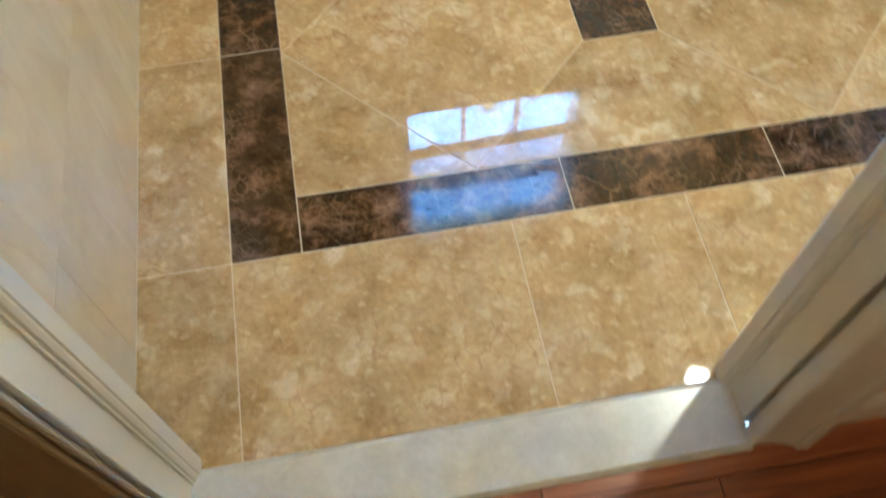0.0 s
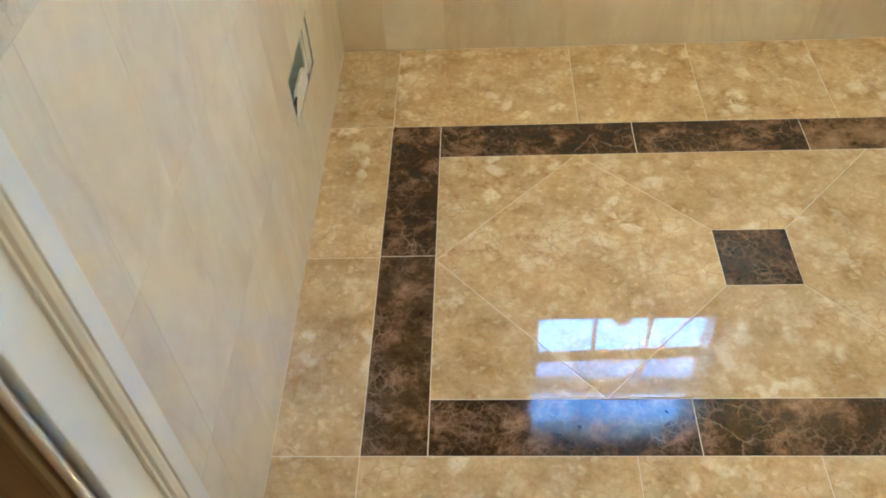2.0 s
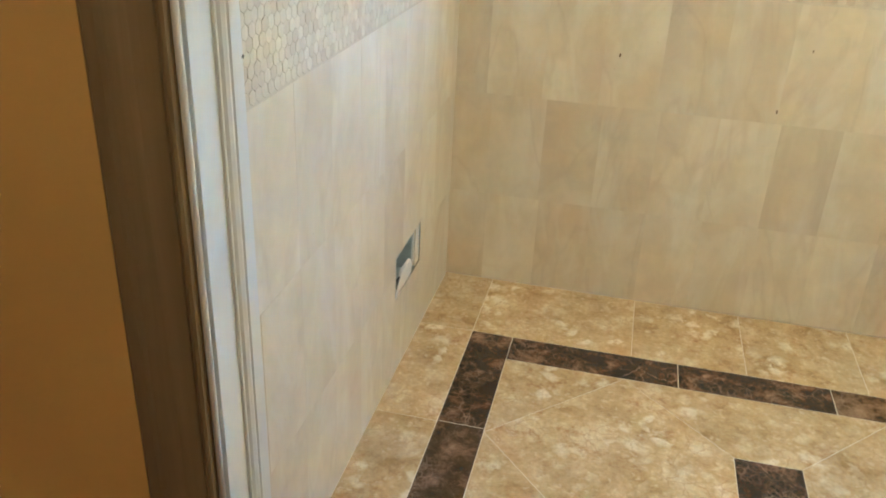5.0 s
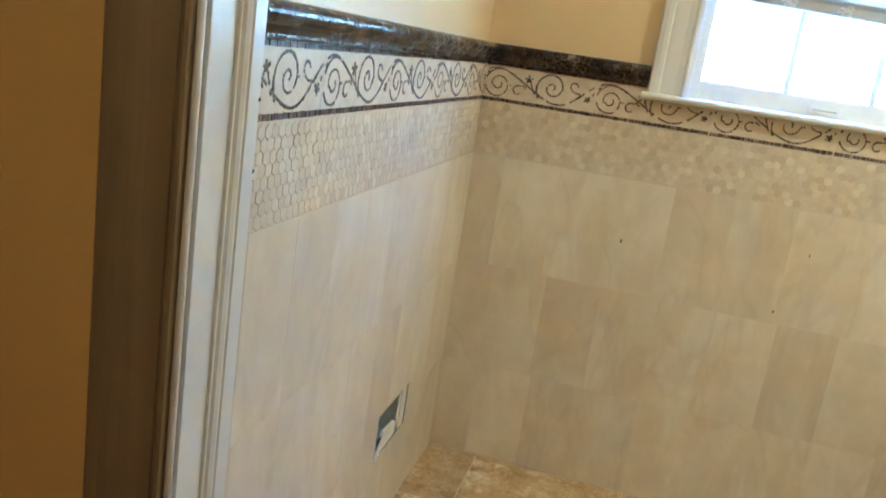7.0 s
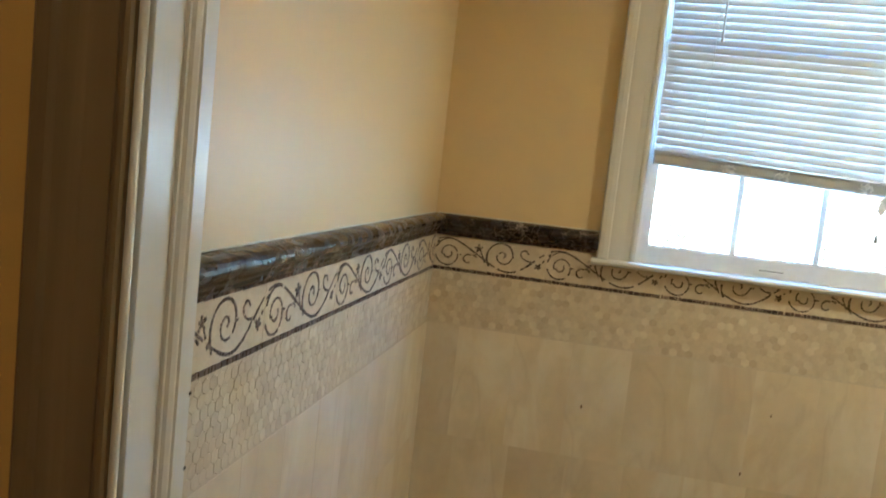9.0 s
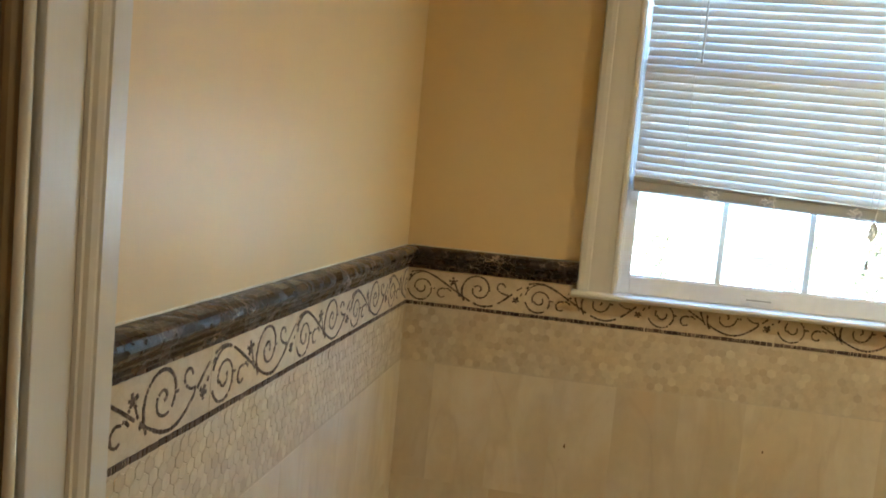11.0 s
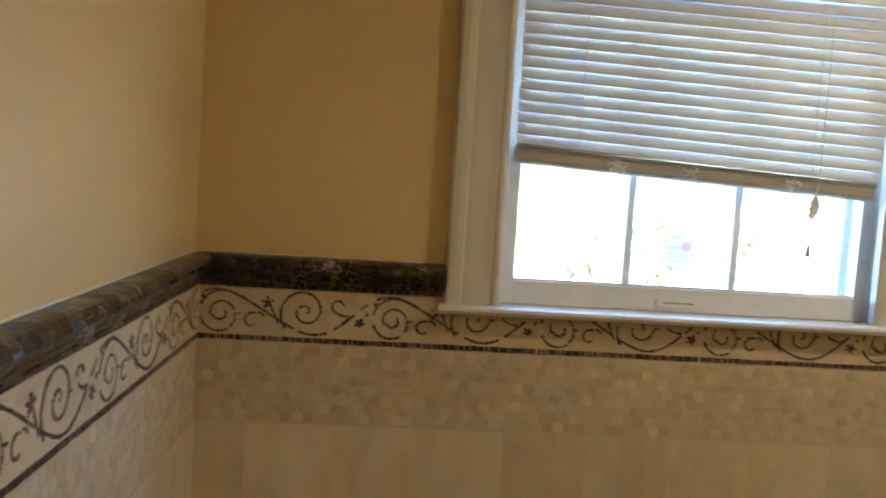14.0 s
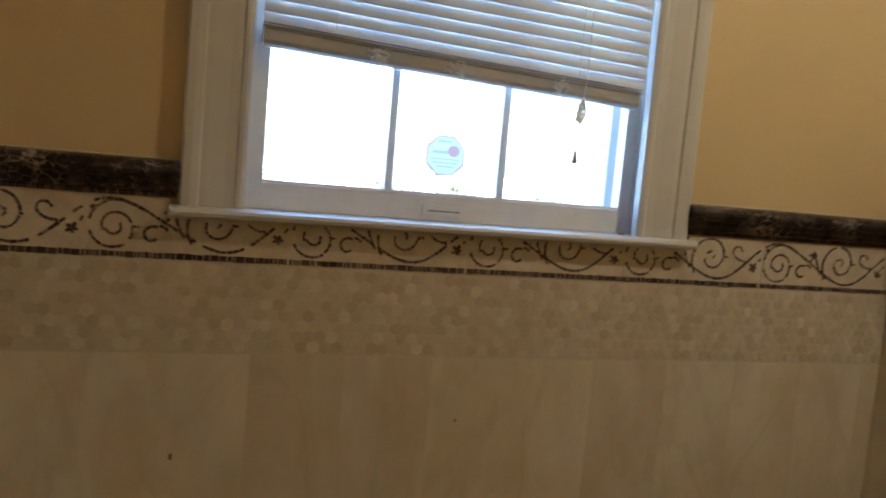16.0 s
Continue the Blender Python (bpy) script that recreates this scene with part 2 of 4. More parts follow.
# Streaky taupe-brown for the left casing, much darker than the white right one.
def streaky_taupe():
    k = Kit("casing_taupe", 0.45, 0.4)
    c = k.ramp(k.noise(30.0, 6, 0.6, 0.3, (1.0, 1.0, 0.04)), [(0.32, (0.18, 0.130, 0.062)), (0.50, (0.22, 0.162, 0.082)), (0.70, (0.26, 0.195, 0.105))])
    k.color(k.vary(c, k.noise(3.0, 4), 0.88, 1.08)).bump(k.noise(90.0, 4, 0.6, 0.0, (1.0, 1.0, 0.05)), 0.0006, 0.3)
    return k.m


def galvanised():
    k = Kit("galvanised_steel", 0.42, 0.5)
    k.b.inputs["Metallic"].default_value = 0.4
    k.color(k.ramp(k.noise(26.0, 5, 0.6, 0.5), [(0.35, (0.40, 0.44, 0.43)), (0.65, (0.58, 0.62, 0.60))]))
    return k.m


def wood_floor():
    k = Kit("oiled_wood_floor", 0.3, 0.5, 7.0)
    g = k.ramp(k.noise(9.0, 6, 0.6, 1.2, (0.25, 5.0, 1.0)), [(0.32, (0.13, 0.035, 0.012)), (0.55, (0.24, 0.075, 0.024)), (0.72, (0.33, 0.12, 0.04))])
    k.color(k.vary(g, k.rand, 0.8, 1.15)).bump(k.noise(40.0, 4, 0.6, 0.0, (0.2, 4.0, 1.0)), 0.0006, 0.2)
    return k.m


def sill_marble():
    k = Kit("grey_white_marble", 0.25, 0.5)
    c = k.ramp(k.noise(22.0, 8, 0.72, 0.1), [(0.32, (0.46, 0.43, 0.37)), (0.52, (0.54, 0.51, 0.445)), (0.70, (0.62, 0.59, 0.52))])
    speck = k.ramp(k.noise(190.0, 3), [(0.62, 0.0), (0.75, 0.4)])
    k.color(k.mix(speck, c, (0.40, 0.37, 0.33)))
    return k.m


def plain(name, col, rough=0.5, emit=0.0, metal=0.0):
    k = Kit(name, rough, 0.45)
    k.color(k.vary(k.mix(0.0, col, col), k.noise(40.0, 4), 0.9, 1.08))
    k.b.inputs["Metallic"].default_value = metal
    if emit:
        k.b.inputs["Emission Color"].default_value = (*col, 1)
        k.b.inputs["Emission Strength"].default_value = emit
    return k.m


BEIGE, DARK = beige_marble(), dark_marble("dark_marble", 0.06, 1.6)
RAIL = rail_marble()
CREAM, HEX, HEXJOIN = cream_tile(), cream_mosaic("cream_hexagon", False), cream_mosaic("cream_hexagon_joined", True)
TESS, BORDER = tessera(), border_stone()
FLOOR_GROUT, WALL_GROUT = grout("floor_grout", (0.64, 0.53, 0.36)), grout("wall_grout", (0.61, 0.54, 0.42))
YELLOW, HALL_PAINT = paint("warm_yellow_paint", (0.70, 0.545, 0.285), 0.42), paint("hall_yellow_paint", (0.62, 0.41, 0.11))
CEIL_PAINT = paint("ceiling_white_paint", (0.80, 0.79, 0.75), 0.7)
TRIM, SLAT, GLASS, STEEL = trim_paint(), slat_plastic(), window_glass(), galvanised()
WOOD, SILL_STONE = wood_floor(), sill_marble()
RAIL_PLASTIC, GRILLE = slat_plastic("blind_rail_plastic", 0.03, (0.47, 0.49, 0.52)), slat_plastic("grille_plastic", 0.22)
VINYL = plain("white_vinyl", (0.78, 0.79, 0.78), 0.35)
MORTAR = plain("pale_mortar", (0.66, 0.62, 0.54), 0.9)
NAIL = plain("dark_nail_hole", (0.05, 0.04, 0.035), 0.7)
CORD = plain("white_cord", (0.80, 0.80, 0.78), 0.8)
TAUPE = streaky_taupe()
CAULK = plain("white_caulk", (0.74, 0.70, 0.60), 0.6)
BRASS = plain("brass", (0.60, 0.42, 0.16), 0.3, 0.0, 1.0)
SHADE_DARK = plain("duct_shade", (0.02, 0.02, 0.018), 0.8)

# ---- mesh helpers ----
FLOOR_M = Matrix.Identity(4)
LEFT_M = Matrix(((0, 0, 1, 0), (1, 0, 0, 0), (0, 1, 0, 0), (0, 0, 0, 1)))      # u = y, v = z, w = x
BACK_M = Matrix(((1, 0, 0, 0), (0, 0, -1, 0), (0, 1, 0, 0), (0, 0, 0, 1)))     # u = x, v = z, w = -y
RIGHT_X = 1.995
RIGHT_M = Matrix(((0, 0, -1, RIGHT_X), (1, 0, 0, 0), (0, 1, 0, 0), (0, 0, 0, 1)))  # u = y, v = z, w = from the wall
FRONT_Y = -1.622
FRONT_M = Matrix(((1, 0, 0, 0), (0, 0, 1, FRONT_Y), (0, 1, 0, 0), (0, 0, 0, 1)))   # u = x, v = z, w = +y


def to_object(name, bm, mat, parent=None, smooth=False):
    bmesh.ops.recalc_face_normals(bm, faces=bm.faces)
    me = bpy.data.meshes.new(name)
    bm.to_mesh(me)
    bm.free()
    if smooth:
        for p in me.polygons:
            p.use_smooth = True
    for one in (mat if isinstance(mat, (list, tuple)) else [mat]):
        me.materials.append(one)
    ob = new(name, me)
    if parent is not None:
        ob.parent = parent
    return ob


def part(name, bm, mat, parent, label="", smooth=False):
    return tagged(to_object(name, bm, mat, parent, smooth), label)


def box(bm, x0, x1, y0, y1, z0, z1, bevel=0.0):
    vs = [bm.verts.new((x, y, z)) for z in (z0, z1) for y in (y0, y1) for x in (x0, x1)]
    fs = [bm.faces.new([vs[i] for i in q]) for q in ((0, 2, 3, 1), (4, 5, 7, 6), (0, 1, 5, 4), (2, 6, 7, 3), (0, 4, 6, 2), (1, 3, 7, 5))]
    if bevel:
        edges = list({e for f in fs for e in f.edges})
        bmesh.ops.bevel(bm, geom=edges, offset=bevel, segments=2, profile=0.6, affect="EDGES")
    return bm


def boxed(*dims, bevel=0.0):
    return box(bmesh.new(), *dims, bevel=bevel)


def inset_poly(poly, d):
    """A convex polygon moved inwards by d."""
    area = sum(a[0] * b[1] - b[0] * a[1] for a, b in zip(poly, poly[1:] + poly[:1]))
    s = 1 if area > 0 else -1
    out = []
    for i, p in enumerate(poly):
        a, b = Vector(poly[i - 1]), Vector(poly[(i + 1) % len(poly)])
        p = Vector(p)
        e1, e2 = (p - a).normalized(), (b - p).normalized()
        n1, n2 = Vector((-e1.y, e1.x)) * s, Vector((-e2.y, e2.x)) * s
        h = n1 + n2
        out.append(tuple(p + h * (d / max(0.2, h.dot(n1)))))
    return out


def prism(bm, poly, w0, w1, m, chamfer=0.0):
    """A flat piece of convex outline in the plane of m, from depth w0 to w1, its front edge chamfered."""
    rings = [(poly, w0), (poly, w1 - chamfer)] + ([(inset_poly(poly, chamfer), w1)] if chamfer else [])
    loops = [[bm.verts.new(m @ Vector((u, v, w))) for u, v in ring] for ring, w in rings]
    for lo, hi in zip(loops, loops[1:]):
        for i in range(len(lo)):
            j = (i + 1) % len(lo)
            bm.faces.new((lo[i], lo[j], hi[j], hi[i]))
    bm.faces.new(loops[-1])
    bm.faces.new(loops[0][::-1])
    return bm


def rect(u0, u1, v0, v1):
    return [(u0, v0), (u1, v0), (u1, v1), (u0, v1)]


def sweep(bm, profile, a, b, cap=True):
    """A straight moulding: profile is a closed loop of offset vectors, carried from a to b."""
    la = [bm.verts.new(Vector(a) + Vector(p)) for p in profile]
    lb = [bm.verts.new(Vector(b) + Vector(p)) for p in profile]
    for i in range(len(profile)):
        j = (i + 1) % len(profile)
        bm.faces.new((la[i], la[j], lb[j], lb[i]))
    if cap:
        bm.faces.new(la[::-1])
        bm.faces.new(lb)
    return bm


def tube(bm, pts, r, sides=8):
    rings = []
    for i, p in enumerate(pts):
        a, b = Vector(pts[max(0, i - 1)]), Vector(pts[min(len(pts) - 1, i + 1)])
        q = (b - a).to_track_quat("Z", "Y")
        rr = r[i] if isinstance(r, (list, tuple)) else r
        rings.append([bm.verts.new(Vector(p) + q @ Vector((rr * math.cos(k * math.tau / sides), rr * math.sin(k * math.tau / sides), 0))) for k in range(sides)])
    for lo, hi in zip(rings, rings[1:]):
        for i in range(sides):
            j = (i + 1) % sides
            bm.faces.new((lo[i], lo[j], hi[j], hi[i]))
    bm.faces.new(rings[0][::-1])
    bm.faces.new(rings[-1])
    return bm


# ---- the shell ----
TOP = 2.44
HALL_Y = -1.713
JAMB_L, JAMB_R = 0.088, 0.932
DOOR_TOP = 2.05
WIN = (0.557, 1.356, 1.221, 2.30)
HOLE = (-0.628, -0.380, 0.232, 0.354)
DEPTH = 0.010

bm = bmesh.new()
box(bm, -0.12, -DEPTH, FRONT_Y - DEPTH, HOLE[0], 0, TOP)
box(bm, -0.12, -DEPTH, HOLE[1], 0.16, 0, TOP)
box(bm, -0.12, -DEPTH, HOLE[0], HOLE[1], 0, HOLE[2])
box(bm, -0.12, -DEPTH, HOLE[0], HOLE[1], HOLE[3], TOP)
wall_left = tagged(to_object("wall_left", bm, YELLOW), "warm yellow painted wall over cream marble wainscot tile", "wall", kind="structure")

bm = bmesh.new()
box(bm, -DEPTH, WIN[0], DEPTH, 0.16, 0, TOP)
box(bm, WIN[1], RIGHT_X + DEPTH, DEPTH, 0.16, 0, TOP)
box(bm, WIN[0], WIN[1], DEPTH, 0.16, 0, WIN[2] - 0.02)
box(bm, WIN[0], WIN[1], DEPTH, 0.16, WIN[3], TOP)
wall_back = tagged(to_object("wall_back", bm, YELLOW), "warm yellow painted window wall over beige marble tile", "wall", kind="structure")

wall_right = tagged(to_object("wall_right", boxed(RIGHT_X + DEPTH, RIGHT_X + 0.12, HALL_Y, 0.16, 0, TOP), YELLOW), "warm yellow painted wall over beige marble tile", "wall", kind="structure")

bm = bmesh.new()
box(bm, -0.12, JAMB_L - 0.016, HALL_Y, FRONT_Y - DEPTH, 0, TOP)
box(bm, JAMB_R + 0.016, RIGHT_X + DEPTH, HALL_Y, FRONT_Y - DEPTH, 0, TOP)
box(bm, JAMB_L - 0.016, JAMB_R + 0.016, HALL_Y, FRONT_Y - DEPTH, DOOR_TOP + 0.016, TOP)
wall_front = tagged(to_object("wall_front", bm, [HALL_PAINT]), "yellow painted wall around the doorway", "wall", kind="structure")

for dims in ((-1.3, -0.12, HALL_Y, HALL_Y + 0.1), (RIGHT_X + 0.12, 3.0, HALL_Y, HALL_Y + 0.1), (-1.4, -1.3, -3.4, HALL_Y + 0.1), (3.0, 3.1, -3.4, HALL_Y + 0.1), (-1.4, 3.1, -3.5, -3.4)):
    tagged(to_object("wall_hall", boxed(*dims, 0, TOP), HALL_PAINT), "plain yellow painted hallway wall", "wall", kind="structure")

tagged(to_object("ceiling", boxed(-1.4, 3.1, -3.5, 0.16, TOP, TOP + 0.1), CEIL_PAINT), "plain white painted ceiling", "ceiling", kind="structure")

floor = tagged(to_object("floor", boxed(-DEPTH, RIGHT_X + DEPTH, FRONT_Y, DEPTH, -0.06, -0.0009), FLOOR_GROUT), "polished beige marble floor with a dark marble border and diamond inlay", "floor", kind="structure")
hall_floor = tagged(to_object("floor_hall", boxed(-1.4, 3.1, -3.5, HALL_Y + 0.01, -0.06, -0.004), plain("floor_gap", (0.05, 0.02, 0.01), 0.8)), "red-brown hardwood floor of the hallway", "floor", kind="structure")

# ---- doorway ----
def casing(name, x_in, x_out, y_wall, deep, label, mat=None):
    """Moulded upright casing on the hall side; x_in is the edge at the opening."""
    w = x_out - x_in
    steps = ((0.0, 0.0), (0.0, 0.011), (0.02, 0.0155), (0.06, 0.0175), (0.10, 0.0165), (0.115, 0.009), (0.135, 0.009), (0.15, 0.0135), (0.45, 0.0155), (0.72, 0.021), (0.78, 0.026), (0.93, 0.027), (1.0, 0.022), (1.0, 0.0))
    bm = bmesh.new()
    sweep(bm, [(x_in + w * f, y_wall - d * deep, 0) for f, d in steps], (0, 0, -0.004), (0, 0, DOOR_TOP + 0.09))
    return tagged(to_object(name, bm, mat or TRIM), label, "door casing", kind="structure")


casing("trim_casing_left", JAMB_L - 0.003, -0.004, HALL_Y, 1.0, "taupe-brown moulded door casing, darker than the right one", TAUPE)
casing("trim_casing_right", JAMB_R - 0.006, JAMB_R + 0.092, HALL_Y, 1.5, "white painted moulded door casing, worn")
bm = bmesh.new()
box(bm, -0.012, JAMB_R + 0.092, HALL_Y - 0.024, HALL_Y, DOOR_TOP + 0.0905, DOOR_TOP + 0.18, 0.003)
box(bm, JAMB_L + 0.007, JAMB_R - 0.007, HALL_Y - 0.016, HALL_Y, DOOR_TOP - 0.004, DOOR_TOP + 0.09, 0.003)
tagged(to_object("trim_casing_head", bm, TRIM), "white painted door casing head", "door casing", kind="structure")


def jamb(x_face, sign):
    bm = bmesh.new()
    a, b = sorted((x_face, x_face - sign * 0.016))
    box(bm, a, b, HALL_Y + 0.0155, -1.603, 0.0, DOOR_TOP, 0.0015)
    a, b = sorted((x_face - sign * 0.011, x_face - sign * 0.016))
    box(bm, a, b, HALL_Y - 0.004, HALL_Y + 0.015, 0.0, DOOR_TOP)
    ob = tagged(to_object("door_jamb", bm, TRIM), "white painted door jamb with a moulded stop", "door jamb", kind="structure")
    s = [(0, 0), (0, 0.044), (0.010, 0.044), (0.012, 0.041), (0.012, 0.016), (0.0098, 0.0145), (0.0098, 0.0115), (0.0075, 0.006), (0.004, 0.0035), (0.004, 0.0)]
    sb = bmesh.new()
    sweep(sb, [(sign * p, q, 0) for p, q in s], (x_face, -1.647, 0.0), (x_face, -1.647, DOOR_TOP))
    part("door_stop", sb, TRIM, ob)
    eb = bmesh.new()
    tube(eb, [(x_face + sign * 0.0015, HALL_Y - 0.005, 0.0), (x_face + sign * 0.0015, HALL_Y - 0.005, DOOR_TOP)], 0.0042, 12)
    part("edge_bead", eb, TRIM, ob, "rounded white bead", smooth=True)
    return ob


jamb_left = jamb(JAMB_L, 1)
jamb(JAMB_R, -1)
bm = boxed(JAMB_L, JAMB_R, HALL_Y, FRONT_Y - 0.002, DOOR_TOP, DOOR_TOP + 0.016, bevel=0.001)
tagged(to_object("door_head", bm, TRIM), "white painted head of the doorway", "door jamb", kind="structure")
for z, y in ((1.180, -1.606), (1.100, -1.606)):
    nb = bmesh.new()
    tube(nb, [(JAMB_L + 0.0115, y, z), (JAMB_L + 0.0127, y, z)], 0.0022, 10)
    part("nail_head", nb, NAIL, jamb_left, "dark nail head")

bm = bmesh.new()
sweep(bm, [(0, -1.741, -0.05), (0, -1.741, 0.002), (0, -1.733, 0.010), (0, FRONT_Y - 0.010, 0.010), (0, FRONT_Y - 0.002, 0.003), (0, FRONT_Y - 0.002, -0.05)], (JAMB_L - 0.002, 0, 0), (JAMB_R + 0.002, 0, 0))
tagged(to_object("door_threshold", bm, SILL_STONE), "grey-white marble threshold between tile and wood floor", "threshold", kind="structure")

bm = bmesh.new()
base = [(0, 0, 0), (0, -0.014, 0), (0, -0.014, 0.07), (0, -0.010, 0.082), (0, -0.004, 0.09), (0, 0, 0.09)]
sweep(bm, base, (JAMB_R + 0.0925, HALL_Y, -0.001), (3.0, HALL_Y, -0.001))
sweep(bm, base, (-1.3, HALL_Y, -0.001), (-0.0045, HALL_Y, -0.001))
tagged(to_object("baseboard", bm, TRIM), "white painted hallway baseboard", "baseboard", kind="structure")

# ---- floor pieces ----
G = 0.0010


def floor_tile(poly, mat, name):
    b = prism(bmesh.new(), inset_poly(poly, G), -0.012, 0.0, FLOOR_M, 0.0007)
    return part(name, b, mat, floor)


XO, XI, XI2, XO2 = 0.163, 0.286, 1.643, 1.766
YO, YI, YI2, YO2 = -0.341, -0.461, -1.152, -1.271
SQ = (0.894, 1.054, -0.880, -0.720)
TA, TB, MID = 0.619, 1.309, -0.798


def floor_pieces():
    xs = [0.0, XO, 0.634, 0.957, 1.282, 1.607, XO2, RIGHT_X]
    for a, b in zip(xs, xs[1:]):
        floor_tile(rect(a, b, YO, 0.0), BEIGE, "beige_tile")
    xs = [0.0, XO, 0.660, 0.980, 1.294, 1.610, XO2, RIGHT_X]
    for a, b in zip(xs, xs[1:]):
        floor_tile(rect(a, b, FRONT_Y, YO2), BEIGE, "beige_tile")
    ys = [YO, -0.789, YO2]
    for a, b in zip(ys, ys[1:]):
        floor_tile(rect(0.0, XO, b, a), BEIGE, "beige_tile")
        floor_tile(rect(XO2, RIGHT_X, b, a), BEIGE, "beige_tile")
    ys = [YO, -0.786, YO2]
    for a, b in zip(ys, ys[1:]):
        floor_tile(rect(XO, XI, b, a), DARK, "dark_border_tile")
        floor_tile(rect(XI2, XO2, b, a), DARK, "dark_border_tile")
    for xs, a, b in (([XI, 0.766, 1.179, XI2], YI, YO), ([XI, 0.776, 1.172, XI2], YO2, YI2)):
        for c, d in zip(xs, xs[1:]):
            floor_tile(rect(c, d, a, b), DARK, "dark_border_tile")
    l, r, lo, hi = SQ
    floor_tile(rect(*SQ), DARK, "dark_square_tile")
    floor_tile([(XI, MID), (TA, YI2), (l, lo), (l, hi), (TA, YI)], BEIGE, "beige_diamond_tile")
    floor_tile([(XI2, MID), (TB, YI), (r, hi), (r, lo), (TB, YI2)], BEIGE, "beige_diamond_tile")
    for x, t in ((XI, TA), (XI2, TB)):
        for y in (YI, YI2):
            floor_tile([(x, y), (t, y), (x, MID)], BEIGE, "beige_corner_tile")
    floor_tile([(TA, YI), (l, hi), (r, hi), (TB, YI)], BEIGE, "beige_side_tile")
    floor_tile([(TA, YI2), (l, lo), (r, lo), (TB, YI2)], BEIGE, "beige_side_tile")


def hall_planks():
    rng = random.Random(5)
    y = HALL_Y - 0.002
    while y > -3.4:
        x = -1.3 - rng.random() * 0.6
        while x < 3.0:
            n = rng.uniform(0.6, 1.3)
            a, b = max(x, -1.3), min(x + n, 3.0)
            if b > a + 0.02:
                part("plank", prism(bmesh.new(), rect(a + 0.0006, b - 0.0006, y - 0.0565, y), -0.01, -0.0005, FLOOR_M, 0.0008), WOOD, hall_floor)
            x += n
        y -= 0.058


# ---- wall tile ----
ROWS_Z = (0.002, 0.307, 0.634, 0.968)
MOSAIC_TOP = 1.128
LINE_TOP = 1.140
BAND_TOP = 1.231
DASH_TOP = 1.242


def clear_of(r, hole):
    """The pieces of a rectangle outside a hole."""
    u0, u1, v0, v1 = r
    a, b, c, d = hole
    if u1 <= a or u0 >= b or v1 <= c or v0 >= d:
        return [r]
    out = []
    if v0 < c:
        out.append((u0, u1, v0, c))
    if v1 > d:
        out.append((u0, u1, d, v1))
    lo, hi = max(v0, c), min(v1, d)
    if u0 < a:
        out.append((u0, a, lo, hi))
    if u1 > b:
        out.append((b, u1, lo, hi))
    return out


def tile_wall(wall, m, u_lo, u_hi, offsets, hole=None, seed=1, pitch=0.168):
    rng = random.Random(seed)
    for (z0, z1), off in zip(zip(ROWS_Z, ROWS_Z[1:]), offsets):
        cuts = [u_lo]
        u = off
        while u < u_hi - 0.03:
            if u > u_lo + 0.03:
                cuts.append(u)
            u += pitch
        cuts.append(u_hi)
        for a, b in zip(cuts, cuts[1:]):
            r = (a + 0.0002, b - 0.0002, z0 + 0.0002, z1 - 0.0002)
            rects = clear_of(r, hole) if hole else [r]
            dw = rng.uniform(-0.0002, 0.0001)
            bmt = bmesh.new()
            for q in rects:
                prism(bmt, rect(*q), -DEPTH, dw, m)
            part("wall_tile", bmt, CREAM, wall)


def grout_sheet(wall, m, u_lo, u_hi, z1, hole=None):
    b = bmesh.new()
    full = (u_lo, u_hi, 0.0, z1)
    for q in (clear_of(full, hole) if hole else [full]):
        prism(b, rect(*q), -DEPTH, -0.0007, m)
    tagged(part("grout", b, WALL_GROUT, wall), kind="structure")


HEX_P = 0.0215


def hex_outline(r, cu=0.0, cv=0.0):
    return [(cu + r * math.cos(radians(30 + 60 * k)), cv + r * math.sin(radians(30 + 60 * k))) for k in range(6)]


def hexagons(wall, m, u_lo, u_hi, near_lo, near_hi, seed):
    """Small hexagon mosaic, the nearest ones singly."""
    rng = random.Random(seed)
    mesh = None
    joined = bmesh.new()
    r = HEX_P / math.sqrt(3) * 0.98
    dv = HEX_P * 0.866
    rows = int((MOSAIC_TOP - ROWS_Z[-1]) / dv)
    v0 = ROWS_Z[-1] + ((MOSAIC_TOP - ROWS_Z[-1]) - (rows - 1) * dv) / 2
    for i in range(rows):
        u = u_lo + HEX_P * (0.5 if i % 2 else 1.0) + 0.001
        while u < u_hi - HEX_P * 0.45:
            dw, ta, tb = rng.uniform(-0.0003, 0.0004), rng.uniform(-0.02, 0.02), rng.uniform(-0.02, 0.02)
            tilt = Matrix.Translation((u, v0 + i * dv, dw)) @ Euler((ta, tb, rng.uniform(-0.05, 0.05))).to_matrix().to_4x4()
            if near_lo < u < near_hi:
                if mesh is None:
                    b = prism(bmesh.new(), hex_outline(r), -0.006, 0.0, Matrix.Identity(4), 0.0005)
                    first = to_object("hexagon_tile", b, HEX, wall)
                    mesh = first.data
                    ob = first
                else:
                    ob = new("hexagon_tile", mesh)
                    ob.parent = wall
                ob.matrix_basis = m @ tilt
            else:
                prism(joined, hex_outline(r), -0.006, 0.0, m @ tilt, 0.0005)
            u += HEX_P
    tagged(part("hexagon_mosaic", joined, HEXJOIN, wall), kind="stuff")


